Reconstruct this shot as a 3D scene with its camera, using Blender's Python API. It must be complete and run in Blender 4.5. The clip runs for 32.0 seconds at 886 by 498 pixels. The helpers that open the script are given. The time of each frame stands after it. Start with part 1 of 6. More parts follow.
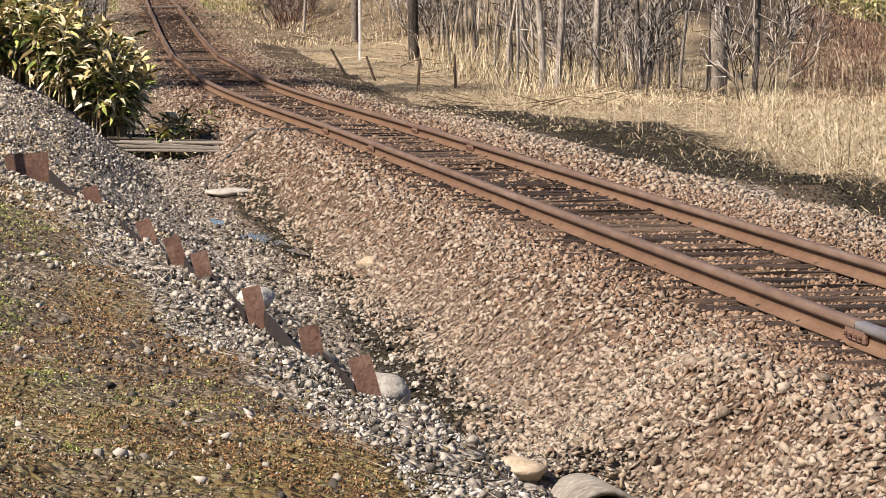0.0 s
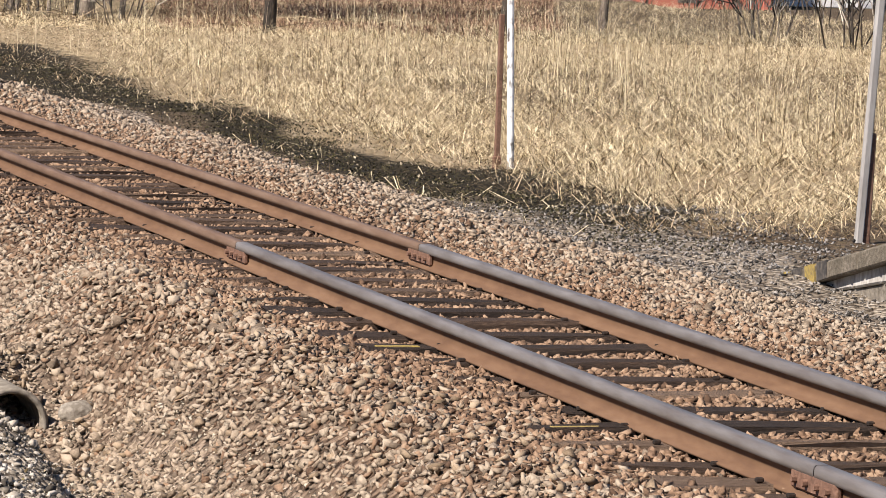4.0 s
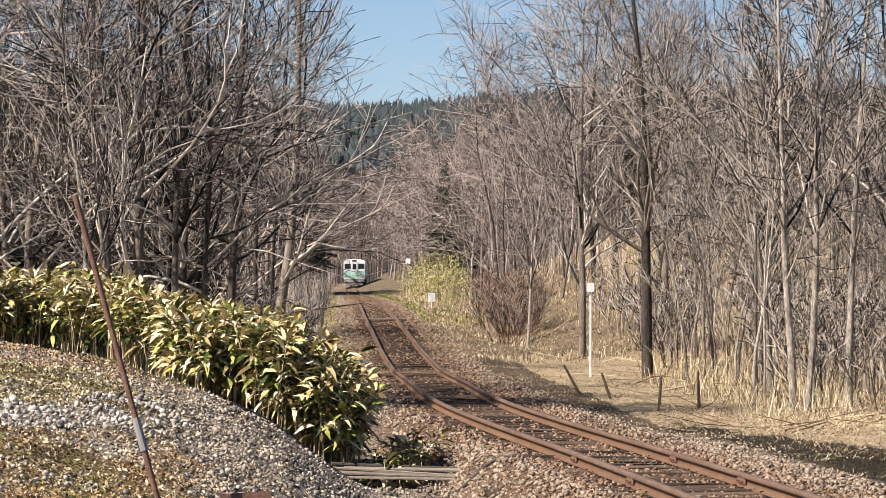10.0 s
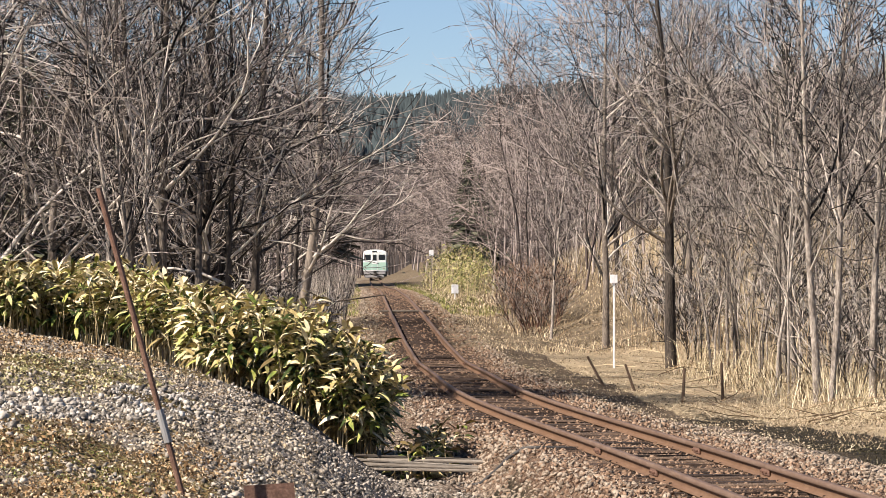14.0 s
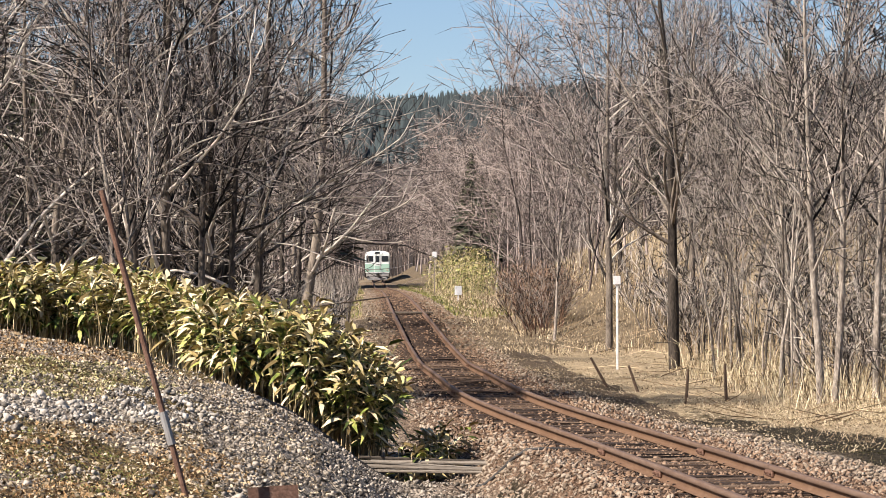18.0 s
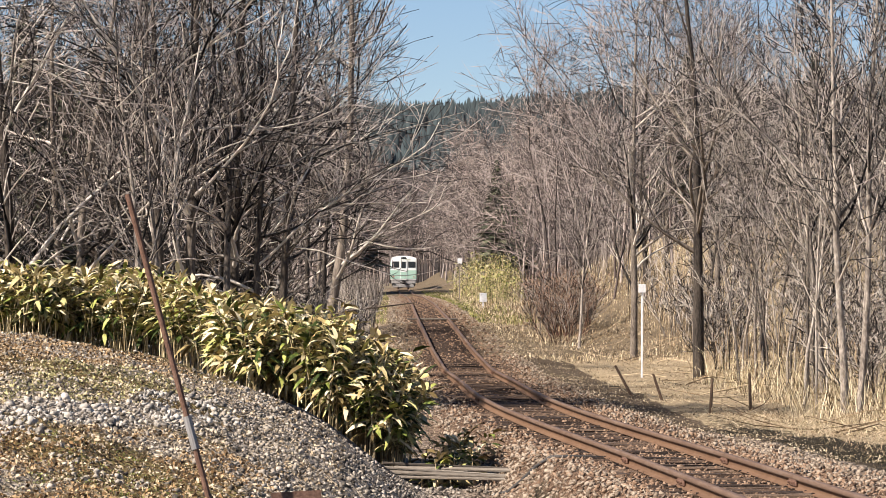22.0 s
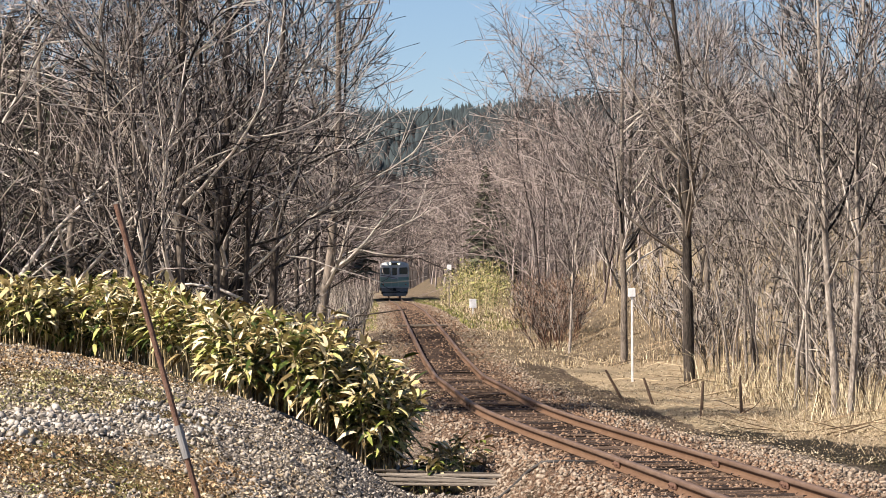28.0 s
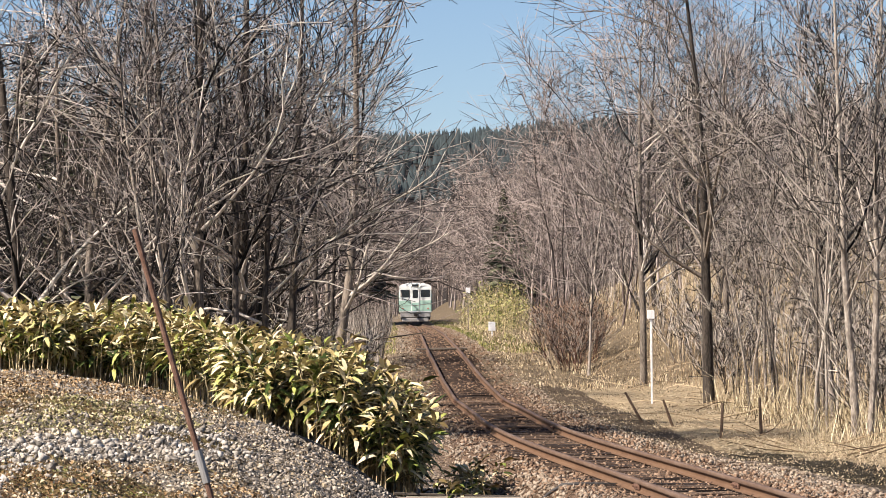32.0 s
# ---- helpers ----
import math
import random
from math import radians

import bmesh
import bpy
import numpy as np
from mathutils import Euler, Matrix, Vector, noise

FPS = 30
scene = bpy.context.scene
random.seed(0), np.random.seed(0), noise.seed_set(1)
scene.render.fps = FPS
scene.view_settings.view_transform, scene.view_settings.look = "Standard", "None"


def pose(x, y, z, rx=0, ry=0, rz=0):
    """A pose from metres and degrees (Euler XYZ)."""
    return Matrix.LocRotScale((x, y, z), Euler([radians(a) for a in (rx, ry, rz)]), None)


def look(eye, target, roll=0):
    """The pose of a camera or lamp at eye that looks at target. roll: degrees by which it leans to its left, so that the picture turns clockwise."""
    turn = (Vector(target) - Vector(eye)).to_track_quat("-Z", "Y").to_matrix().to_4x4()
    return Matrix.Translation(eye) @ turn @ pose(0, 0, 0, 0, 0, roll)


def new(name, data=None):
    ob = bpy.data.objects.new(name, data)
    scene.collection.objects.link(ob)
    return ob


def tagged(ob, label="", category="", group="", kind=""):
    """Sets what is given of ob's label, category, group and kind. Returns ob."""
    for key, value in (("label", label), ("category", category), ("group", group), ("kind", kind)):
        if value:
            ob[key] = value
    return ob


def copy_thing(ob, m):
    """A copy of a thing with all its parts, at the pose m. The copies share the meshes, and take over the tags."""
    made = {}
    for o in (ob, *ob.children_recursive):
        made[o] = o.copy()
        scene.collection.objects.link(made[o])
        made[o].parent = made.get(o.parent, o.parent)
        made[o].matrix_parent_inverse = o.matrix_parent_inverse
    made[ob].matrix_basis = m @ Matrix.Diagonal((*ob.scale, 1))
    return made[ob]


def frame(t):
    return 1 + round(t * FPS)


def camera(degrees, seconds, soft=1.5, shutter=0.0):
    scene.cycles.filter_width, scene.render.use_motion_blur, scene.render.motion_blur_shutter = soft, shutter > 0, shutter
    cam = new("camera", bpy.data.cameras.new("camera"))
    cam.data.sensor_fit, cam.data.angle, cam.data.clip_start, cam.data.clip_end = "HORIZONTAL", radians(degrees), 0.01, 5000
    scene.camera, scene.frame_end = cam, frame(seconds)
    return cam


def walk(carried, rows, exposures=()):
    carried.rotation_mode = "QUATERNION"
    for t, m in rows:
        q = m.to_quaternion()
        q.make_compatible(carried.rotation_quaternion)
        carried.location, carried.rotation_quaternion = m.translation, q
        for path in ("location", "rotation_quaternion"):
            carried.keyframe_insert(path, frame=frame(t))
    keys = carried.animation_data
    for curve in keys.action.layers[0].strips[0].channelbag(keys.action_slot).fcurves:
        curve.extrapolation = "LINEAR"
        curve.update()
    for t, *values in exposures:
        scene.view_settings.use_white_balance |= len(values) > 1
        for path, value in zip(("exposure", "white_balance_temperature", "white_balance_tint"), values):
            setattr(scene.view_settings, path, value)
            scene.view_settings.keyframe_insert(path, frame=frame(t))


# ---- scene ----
# World: the straight of the railway runs along +y, rail heads at z = 0, metres.
cam = camera(12.57, 32.0, soft=0.5)
walk(cam, [
    (0.0, pose(-0.05, -5.09, 1.84, 86.124, 0.159, -7.134)),
    (0.5, pose(-0.04, -5.08, 1.84, 85.498, 0.157, -7.938)),
    (1.0, pose(-0.05, -5.12, 1.84, 85.068, -0.201, -8.910)),
    (1.5, pose(-0.07, -5.22, 1.85, 84.852, -0.600, -10.082)),
    (2.0, pose(-0.08, -5.29, 1.86, 84.746, -1.027, -11.533)),
    (2.5, pose(-0.11, -5.34, 1.86, 84.740, -1.411, -13.202)),
    (3.0, pose(-0.16, -5.46, 1.88, 84.827, -1.721, -14.865)),
    (3.4, pose(-0.17, -5.45, 1.88, 84.934, -1.888, -16.046)),
    (5.5, pose(-2.74, -15.50, 2.52, 86.051, -2.304, -15.991)),
    (6.0, pose(-2.55, -16.50, 2.52, 86.514, -1.733, -14.205)),
    (6.5, pose(-2.34, -18.50, 2.60, 87.129, -1.221, -11.771)),
    (7.0, pose(-1.92, -20.50, 2.65, 87.892, -0.774, -9.051)),
    (7.5, pose(-1.19, -15.50, 2.21, 88.807, -0.649, -7.264)),
    (8.0, pose(0.02, -3.11, 1.82, 89.886, -0.156, -5.828)),
    (8.5, pose(0.00, 0.00, 1.82, 90.272, -0.581, -4.884)),
    (9.0, pose(0.00, 0.00, 1.82, 90.453, -0.364, -4.389)),
    (9.5, pose(0.00, 0.00, 1.82, 90.515, -0.252, -4.201)),
    (10.0, pose(0.00, 0.00, 1.82, 90.577, -0.116, -4.133)),
    (10.5, pose(0.00, 0.00, 1.82, 90.614, -0.041, -4.056)),
    (11.0, pose(0.00, 0.00, 1.82, 90.642, 0.005, -3.901)),
    (11.5, pose(0.00, 0.00, 1.82, 90.653, 0.007, -3.784)),
    (12.0, pose(0.00, 0.00, 1.82, 90.656, 0.058, -3.704)),
    (12.5, pose(0.00, 0.00, 1.82, 90.628, 0.043, -3.705)),
    (13.0, pose(0.00, 0.00, 1.82, 90.556, 0.008, -3.752)),
    (13.5, pose(0.00, 0.00, 1.82, 90.491, -0.017, -3.812)),
    (15.5, pose(0.00, 0.00, 1.82, 90.431, -0.057, -3.657)),
    (16.0, pose(0.00, 0.00, 1.82, 90.438, -0.021, -3.593)),
    (16.5, pose(0.00, 0.00, 1.82, 90.434, 0.066, -3.589)),
    (17.0, pose(0.00, 0.00, 1.82, 90.436, 0.102, -3.633)),
    (17.5, pose(0.00, 0.00, 1.82, 90.448, 0.096, -3.703)),
    (18.0, pose(0.00, 0.00, 1.82, 90.479, 0.100, -3.754)),
    (18.5, pose(0.00, 0.00, 1.82, 90.512, 0.102, -3.753)),
    (19.0, pose(0.00, 0.00, 1.82, 90.535, 0.080, -3.703)),
    (19.5, pose(0.00, 0.00, 1.82, 90.537, -0.034, -3.636)),
    (20.0, pose(0.00, 0.00, 1.82, 90.516, -0.145, -3.541)),
    (20.5, pose(0.00, 0.00, 1.82, 90.511, -0.276, -3.487)),
    (21.0, pose(0.00, 0.00, 1.82, 90.528, -0.323, -3.450)),
    (21.5, pose(0.00, 0.00, 1.82, 90.559, -0.400, -3.440)),
    (22.0, pose(0.00, 0.00, 1.82, 90.572, -0.390, -3.397)),
    (22.5, pose(0.00, 0.00, 1.82, 90.574, -0.340, -3.353)),
    (23.0, pose(0.00, 0.00, 1.82, 90.577, -0.286, -3.300)),
    (23.5, pose(0.00, 0.00, 1.82, 90.619, -0.227, -3.269)),
    (24.0, pose(0.00, 0.00, 1.82, 90.655, -0.211, -3.282)),
    (24.5, pose(0.00, 0.00, 1.82, 90.679, -0.147, -3.329)),
    (25.0, pose(0.00, 0.00, 1.82, 90.667, -0.049, -3.397)),
    (25.5, pose(0.00, 0.00, 1.82, 90.642, 0.038, -3.433)),
    (27.5, pose(0.00, 0.00, 1.82, 90.632, 0.265, -3.533)),
    (28.0, pose(0.00, 0.00, 1.82, 90.663, 0.250, -3.544)),
    (28.5, pose(0.00, 0.00, 1.82, 90.692, 0.317, -3.524)),
    (29.0, pose(0.00, 0.00, 1.82, 90.725, 0.381, -3.493)),
    (29.5, pose(0.00, 0.00, 1.82, 90.760, 0.379, -3.451)),
    (30.0, pose(0.00, 0.00, 1.82, 90.797, 0.391, -3.401)),
    (30.5, pose(0.00, 0.00, 1.82, 90.854, 0.423, -3.341)),
    (31.0, pose(0.00, 0.00, 1.82, 90.929, 0.466, -3.279)),
    (31.5, pose(0.00, 0.00, 1.82, 90.984, 0.528, -3.263)),
    (32.0, pose(0.00, 0.00, 1.82, 90.994, 0.589, -3.274)),
], exposures=[(0.0, 1.0, 6500, 15), (3.5, 0.97, 6500, 15), (6.0, 0.90, 6500, 15), (7.2, 0.92, 6500, 15), (8.5, 1.08, 6500, 15), (32.0, 1.08, 6500, 15)])

# ---- light ----
SUN_DIR = Vector((-0.89, -0.45, 0.0)).normalized()   # horizontal way towards the sun
SUN_EL = radians(43)
world = bpy.data.worlds.new("world")
scene.world = world
world.use_nodes = True
wn = world.node_tree
sky = wn.nodes.new("ShaderNodeTexSky")
sky.sky_type, sky.sun_disc, sky.sun_elevation = "NISHITA", False, SUN_EL
sky.sun_rotation = math.atan2(SUN_DIR.x, SUN_DIR.y)
sky.air_density, sky.dust_density, sky.ozone_density, sky.altitude = 0.85, 0.1, 4.5, 1000
wn.nodes["Background"].inputs["Strength"].default_value = 0.050
wn.links.new(sky.outputs["Color"], wn.nodes["Background"].inputs["Color"])
sun = new("sun", bpy.data.lights.new("sun", "SUN"))
sun.data.energy, sun.data.angle, sun.data.color = 5.0, radians(0.53), (1.0, 0.92, 0.80)
to_sun = Vector((SUN_DIR.x * math.cos(SUN_EL), SUN_DIR.y * math.cos(SUN_EL), math.sin(SUN_EL)))
sun.matrix_world = look(tuple(to_sun * 50), (0, 0, 0))

# ---- materials ----


def surf(name, cols, scale=3.0, rough=0.9, bump=0.3, metal=0.0, fine=6.0, stretch=(1, 1, 1), vary=0.0, island=0.0, spec=0.3, bumpdist=0.02):
    """A material whose colour wanders through cols by two noises, with fine relief."""
    if island:
        cols = [tuple(0.65 * v for v in cols[0])] + list(cols[1:])
    m = bpy.data.materials.new(name)
    m.use_nodes = True
    n, l = m.node_tree.nodes, m.node_tree.links
    b = n["Principled BSDF"]
    b.inputs["Roughness"].default_value = rough
    b.inputs["Metallic"].default_value = metal
    b.inputs["Specular IOR Level"].default_value = spec
    tc, mp = n.new("ShaderNodeTexCoord"), n.new("ShaderNodeMapping")
    mp.inputs["Scale"].default_value = stretch
    l.new(tc.outputs["Object"], mp.inputs["Vector"])
    big, small = n.new("ShaderNodeTexNoise"), n.new("ShaderNodeTexNoise")
    for tex, s in ((big, scale), (small, scale * fine)):
        tex.inputs["Scale"].default_value = s
        tex.inputs["Detail"].default_value = 5
        tex.inputs["Roughness"].default_value = 0.62
        l.new(mp.outputs["Vector"], tex.inputs["Vector"])
    mix = n.new("ShaderNodeMath")
    mix.operation = "MULTIPLY_ADD"
    mix.inputs[1].default_value = 0.55
    l.new(small.outputs["Fac"], mix.inputs[0])
    half = n.new("ShaderNodeMath")
    half.operation = "MULTIPLY"
    half.inputs[1].default_value = 0.45
    l.new(big.outputs["Fac"], half.inputs[0])
    l.new(half.outputs[0], mix.inputs[2])
    fac = mix.outputs[0]
    if vary or island:
        add = n.new("ShaderNodeMath")
        add.operation = "MULTIPLY_ADD"
        if island:
            src = n.new("ShaderNodeNewGeometry").outputs["Random Per Island"]
        else:
            src = n.new("ShaderNodeObjectInfo").outputs["Random"]
        sub = n.new("ShaderNodeMath")
        sub.operation = "SUBTRACT"
        sub.inputs[1].default_value = 0.5
        l.new(src, sub.inputs[0])
        l.new(sub.outputs[0], add.inputs[0])
        add.inputs[1].default_value = 1.15 * island or vary
        l.new(fac, add.inputs[2])
        fac = add.outputs[0]
    ramp = n.new("ShaderNodeValToRGB")
    e = ramp.color_ramp.elements
    while len(e) < len(cols):
        e.new(0.5)
    for i, c in enumerate(cols):
        e[i].position = 0.3 + 0.4 * i / max(1, len(cols) - 1)
        e[i].color = (*c, 1)
    l.new(fac, ramp.inputs["Fac"])
    l.new(ramp.outputs["Color"], b.inputs["Base Color"])
    if bump:
        bp = n.new("ShaderNodeBump")
        bp.inputs["Strength"].default_value = bump
        bp.inputs["Distance"].default_value = bumpdist
        l.new(small.outputs["Fac"], bp.inputs["Height"])
        l.new(bp.outputs["Normal"], b.inputs["Normal"])
    return m


def plain(name, col, rough=0.5, metal=0.0, emit=0.0):
    m = bpy.data.materials.new(name)
    m.use_nodes = True
    b = m.node_tree.nodes["Principled BSDF"]
    b.inputs["Base Color"].default_value = (*col, 1)
    b.inputs["Roughness"].default_value = rough
    b.inputs["Metallic"].default_value = metal
    if emit:
        b.inputs["Emission Color"].default_value = (*col, 1)
        b.inputs["Emission Strength"].default_value = emit
    return m


def ground_material():
    """Soil with moss, gravel and straw laid over it by the ground's own cover weights."""
    m = bpy.data.materials.new("ground_cover")
    m.use_nodes = True
    n, l = m.node_tree.nodes, m.node_tree.links
    b = n["Principled BSDF"]
    b.inputs["Roughness"].default_value = 0.95
    b.inputs["Specular IOR Level"].default_value = 0.15
    tc = n.new("ShaderNodeTexCoord")
    cover = n.new("ShaderNodeAttribute")
    cover.attribute_name = "cover"
    sep = n.new("ShaderNodeSeparateColor")
    l.new(cover.outputs["Color"], sep.inputs["Color"])

    def tex(s, d=6):
        t = n.new("ShaderNodeTexNoise")
        t.inputs["Scale"].default_value = s
        t.inputs["Detail"].default_value = d
        t.inputs["Roughness"].default_value = 0.65
        l.new(tc.outputs["Object"], t.inputs["Vector"])
        return t.outputs["Fac"]

    def ramp(src, cols, lo=0.3, hi=0.7):
        r = n.new("ShaderNodeValToRGB")
        e = r.color_ramp.elements
        while len(e) < len(cols):
            e.new(0.5)
        for i, c in enumerate(cols):
            e[i].position = lo + (hi - lo) * i / (len(cols) - 1)
            e[i].color = (*c, 1)
        l.new(src, r.inputs["Fac"])
        return r.outputs["Color"]

    def over(base, top, weight, src, soft=0.16):
        """top over base where weight beats the noise src."""
        s = n.new("ShaderNodeMath")
        s.operation = "SUBTRACT"
        l.new(weight, s.inputs[0])
        l.new(src, s.inputs[1])
        mr = n.new("ShaderNodeMapRange")
        mr.inputs["From Min"].default_value, mr.inputs["From Max"].default_value = -soft, soft
        l.new(s.outputs[0], mr.inputs["Value"])
        mx = n.new("ShaderNodeMix")
        mx.data_type = "RGBA"
        l.new(mr.outputs["Result"], mx.inputs["Factor"])
        l.new(base, mx.inputs[6])
        l.new(top, mx.inputs[7])
        return mx.outputs[2]

    fine, mid, wide, crumb = tex(38), tex(9), tex(1.3), tex(24)
    col = ramp(fine, [(0.045, 0.032, 0.021), (0.10, 0.074, 0.049), (0.21, 0.163, 0.113)])
    vo = n.new("ShaderNodeTexVoronoi")
    vo.inputs["Scale"].default_value = 21
    jog = n.new("ShaderNodeVectorMath")
    jog.operation = "MULTIPLY_ADD"
    jn = n.new("ShaderNodeTexNoise")
    jn.inputs["Scale"].default_value = 30
    l.new(tc.outputs["Object"], jn.inputs["Vector"])
    jog.inputs[1].default_value = (0.03, 0.03, 0.03)
    l.new(jn.outputs["Color"], jog.inputs[0])
    l.new(tc.outputs["Object"], jog.inputs[2])
    l.new(jog.outputs[0], vo.inputs["Vector"])
    cell = n.new("ShaderNodeSeparateColor")
    l.new(vo.outputs["Color"], cell.inputs["Color"])
    warm = ramp(cell.outputs[0], [(0.08, 0.050, 0.032), (0.19, 0.122, 0.08), (0.32, 0.225, 0.155)], 0.0, 1.0)
    cool = ramp(cell.outputs[0], [(0.22, 0.192, 0.155), (0.40, 0.355, 0.29), (0.56, 0.51, 0.43)], 0.0, 1.0)
    tone = n.new("ShaderNodeAttribute")
    tone.attribute_name = "warm"
    pick = n.new("ShaderNodeMix")
    pick.data_type = "RGBA"
    l.new(tone.outputs["Fac"], pick.inputs["Factor"])
    l.new(cool, pick.inputs[6])
    l.new(warm, pick.inputs[7])
    # occlusion between the stones painted in: gravel darkens towards each cell's edge
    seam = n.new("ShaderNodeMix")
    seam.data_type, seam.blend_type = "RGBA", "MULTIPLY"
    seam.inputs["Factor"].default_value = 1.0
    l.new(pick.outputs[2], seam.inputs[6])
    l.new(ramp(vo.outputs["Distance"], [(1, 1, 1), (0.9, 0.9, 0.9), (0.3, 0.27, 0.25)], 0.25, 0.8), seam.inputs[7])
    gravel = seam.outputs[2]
    moss = ramp(crumb, [(0.03, 0.021, 0.011), (0.11, 0.064, 0.026), (0.18, 0.125, 0.056), (0.145, 0.14, 0.046), (0.30, 0.245, 0.14)], 0.34, 0.66)
    straw = ramp(mid, [(0.17, 0.128, 0.076), (0.37, 0.29, 0.18), (0.56, 0.465, 0.315)])
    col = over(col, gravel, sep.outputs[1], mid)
    col = over(col, moss, sep.outputs[0], mid)
    col = over(col, straw, sep.outputs[2], mid)
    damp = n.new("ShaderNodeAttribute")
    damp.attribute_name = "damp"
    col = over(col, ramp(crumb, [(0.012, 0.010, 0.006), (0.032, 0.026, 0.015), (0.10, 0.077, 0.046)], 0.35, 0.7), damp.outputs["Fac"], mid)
    mul = n.new("ShaderNodeMix")
    mul.data_type, mul.blend_type = "RGBA", "MULTIPLY"
    mul.inputs["Factor"].default_value = 0.6
    l.new(col, mul.inputs[6])
    l.new(ramp(wide, [(0.55, 0.52, 0.5), (1, 1, 1)]), mul.inputs[7])
    l.new(mul.outputs[2], b.inputs["Base Color"])
    bp = n.new("ShaderNodeBump")
    bp.inputs["Strength"].default_value, bp.inputs["Distance"].default_value = 0.45, 0.03
    l.new(fine, bp.inputs["Height"])
    lump = n.new("ShaderNodeBump")
    lump.invert = True
    lump.inputs["Strength"].default_value, lump.inputs["Distance"].default_value = 0.9, 0.05
    l.new(vo.outputs["Distance"], lump.inputs["Height"])
    l.new(lump.outputs["Normal"], bp.inputs["Normal"])
    l.new(bp.outputs["Normal"], b.inputs["Normal"])
    return m


M_GROUND = ground_material()
M_BALLAST = surf("ballast_stone", [(0.19, 0.142, 0.102), (0.285, 0.225, 0.166), (0.365, 0.30, 0.23)], 9, 0.9, 0.4, island=0.36)
M_RUSTSTONE = surf("rusty_ballast_stone", [(0.12, 0.071, 0.044), (0.215, 0.136, 0.087), (0.30, 0.208, 0.14)], 9, 0.9, 0.4, island=0.34)
M_STONEONE = surf("single_ballast_stone", [(0.15, 0.108, 0.07), (0.27, 0.20, 0.133), (0.36, 0.283, 0.20)], 9, 0.9, 0.3, vary=0.5)
M_RUBBLE = surf("grey_rubble", [(0.08, 0.068, 0.055), (0.22, 0.191, 0.154), (0.385, 0.343, 0.288)], 9, 0.9, 0.3, island=0.55)
M_GRAVEL = surf("dark_gravel", [(0.04, 0.036, 0.032), (0.13, 0.12, 0.108), (0.28, 0.26, 0.24)], 9, 0.9, 0.3, island=0.55)
# dark steel of the spikes; also carries the shade painted on the edging's webs
M_DARKANDSHADE = surf("dark_steel_and_web_shade", [(0.006, 0.005, 0.004), (0.016, 0.011, 0.009), (0.05, 0.03, 0.02)], 8, 0.9, 0.3)
M_BOULDER = surf("river_stone", [(0.10, 0.088, 0.07), (0.27, 0.24, 0.20), (0.42, 0.385, 0.335)], 9, 0.85, 0.6, vary=0.3, fine=5)
M_PALEBOULDER = surf("pale_river_stone", [(0.15, 0.13, 0.105), (0.34, 0.308, 0.26), (0.48, 0.445, 0.39)], 7, 0.85, 0.6, vary=0.3, fine=5)
M_BUFFBOULDER = surf("buff_river_stone", [(0.17, 0.12, 0.075), (0.32, 0.245, 0.165), (0.43, 0.35, 0.26)], 7, 0.85, 0.6, vary=0.2, fine=5)
M_SLEEPER = surf("creosoted_timber", [(0.018, 0.012, 0.009), (0.07, 0.044, 0.03), (0.19, 0.13, 0.088)], 9, 0.85, 0.8, stretch=(0.6, 6, 6), vary=0.35)
M_RAIL = surf("rusted_rail_side", [(0.085, 0.045, 0.025), (0.13, 0.073, 0.041), (0.17, 0.102, 0.060)], 2.5, 0.7, 0.06, stretch=(1, 0.3, 1), vary=0.05)
M_RAILTOP = surf("worn_rail_head", [(0.10, 0.082, 0.072), (0.18, 0.163, 0.153), (0.26, 0.245, 0.24)], 3, 0.45, 0.04, metal=0.35, stretch=(1, 0.15, 1))
M_RAILDULL = surf("rusty_head_no_sheen", [(0.085, 0.052, 0.034), (0.135, 0.086, 0.058), (0.19, 0.135, 0.10)], 3, 0.6, 0.04, stretch=(1, 0.15, 1))
M_RUST = surf("flaking_rust", [(0.06, 0.034, 0.024), (0.15, 0.082, 0.056), (0.25, 0.155, 0.11)], 8, 0.85, 0.3)
M_BARK = surf("grey_brown_bark", [(0.026, 0.021, 0.018), (0.18, 0.152, 0.126), (0.54, 0.475, 0.40)], 5, 0.95, 0.9, stretch=(1, 1, 0.35), vary=0.28)
M_PALETWIG = surf("pale_thicket_twig", [(0.022, 0.018, 0.015), (0.15, 0.126, 0.105), (0.46, 0.405, 0.345)], 1.2, 0.9, 0.0, island=0.75)
M_LIMB = surf("pale_limb_bark", [(0.011, 0.009, 0.008), (0.125, 0.107, 0.091), (0.58, 0.52, 0.45)], 3, 0.95, 0.2, island=0.75)
M_GREYLIMB = surf("grey_limb_bark", [(0.014, 0.012, 0.0105), (0.115, 0.098, 0.084), (0.40, 0.35, 0.30)], 3, 0.95, 0.2, island=0.6)
M_BARKDARK = surf("dark_grey_bark", [(0.02, 0.016, 0.013), (0.085, 0.069, 0.055), (0.28, 0.235, 0.19)], 6, 0.95, 0.8, stretch=(1, 1, 0.25), vary=0.3)
M_CLOD = surf("mossy_clod", [(0.04, 0.028, 0.016), (0.10, 0.065, 0.032), (0.14, 0.115, 0.05), (0.24, 0.19, 0.12)], 1.1, 0.95, 0.3, fine=7, island=0.4)
M_MOSSLEAF = surf("green_moss", [(0.03, 0.038, 0.009), (0.16, 0.195, 0.038), (0.28, 0.31, 0.075), (0.46, 0.44, 0.20)], 2.5, 0.9, 0.0, island=0.35)
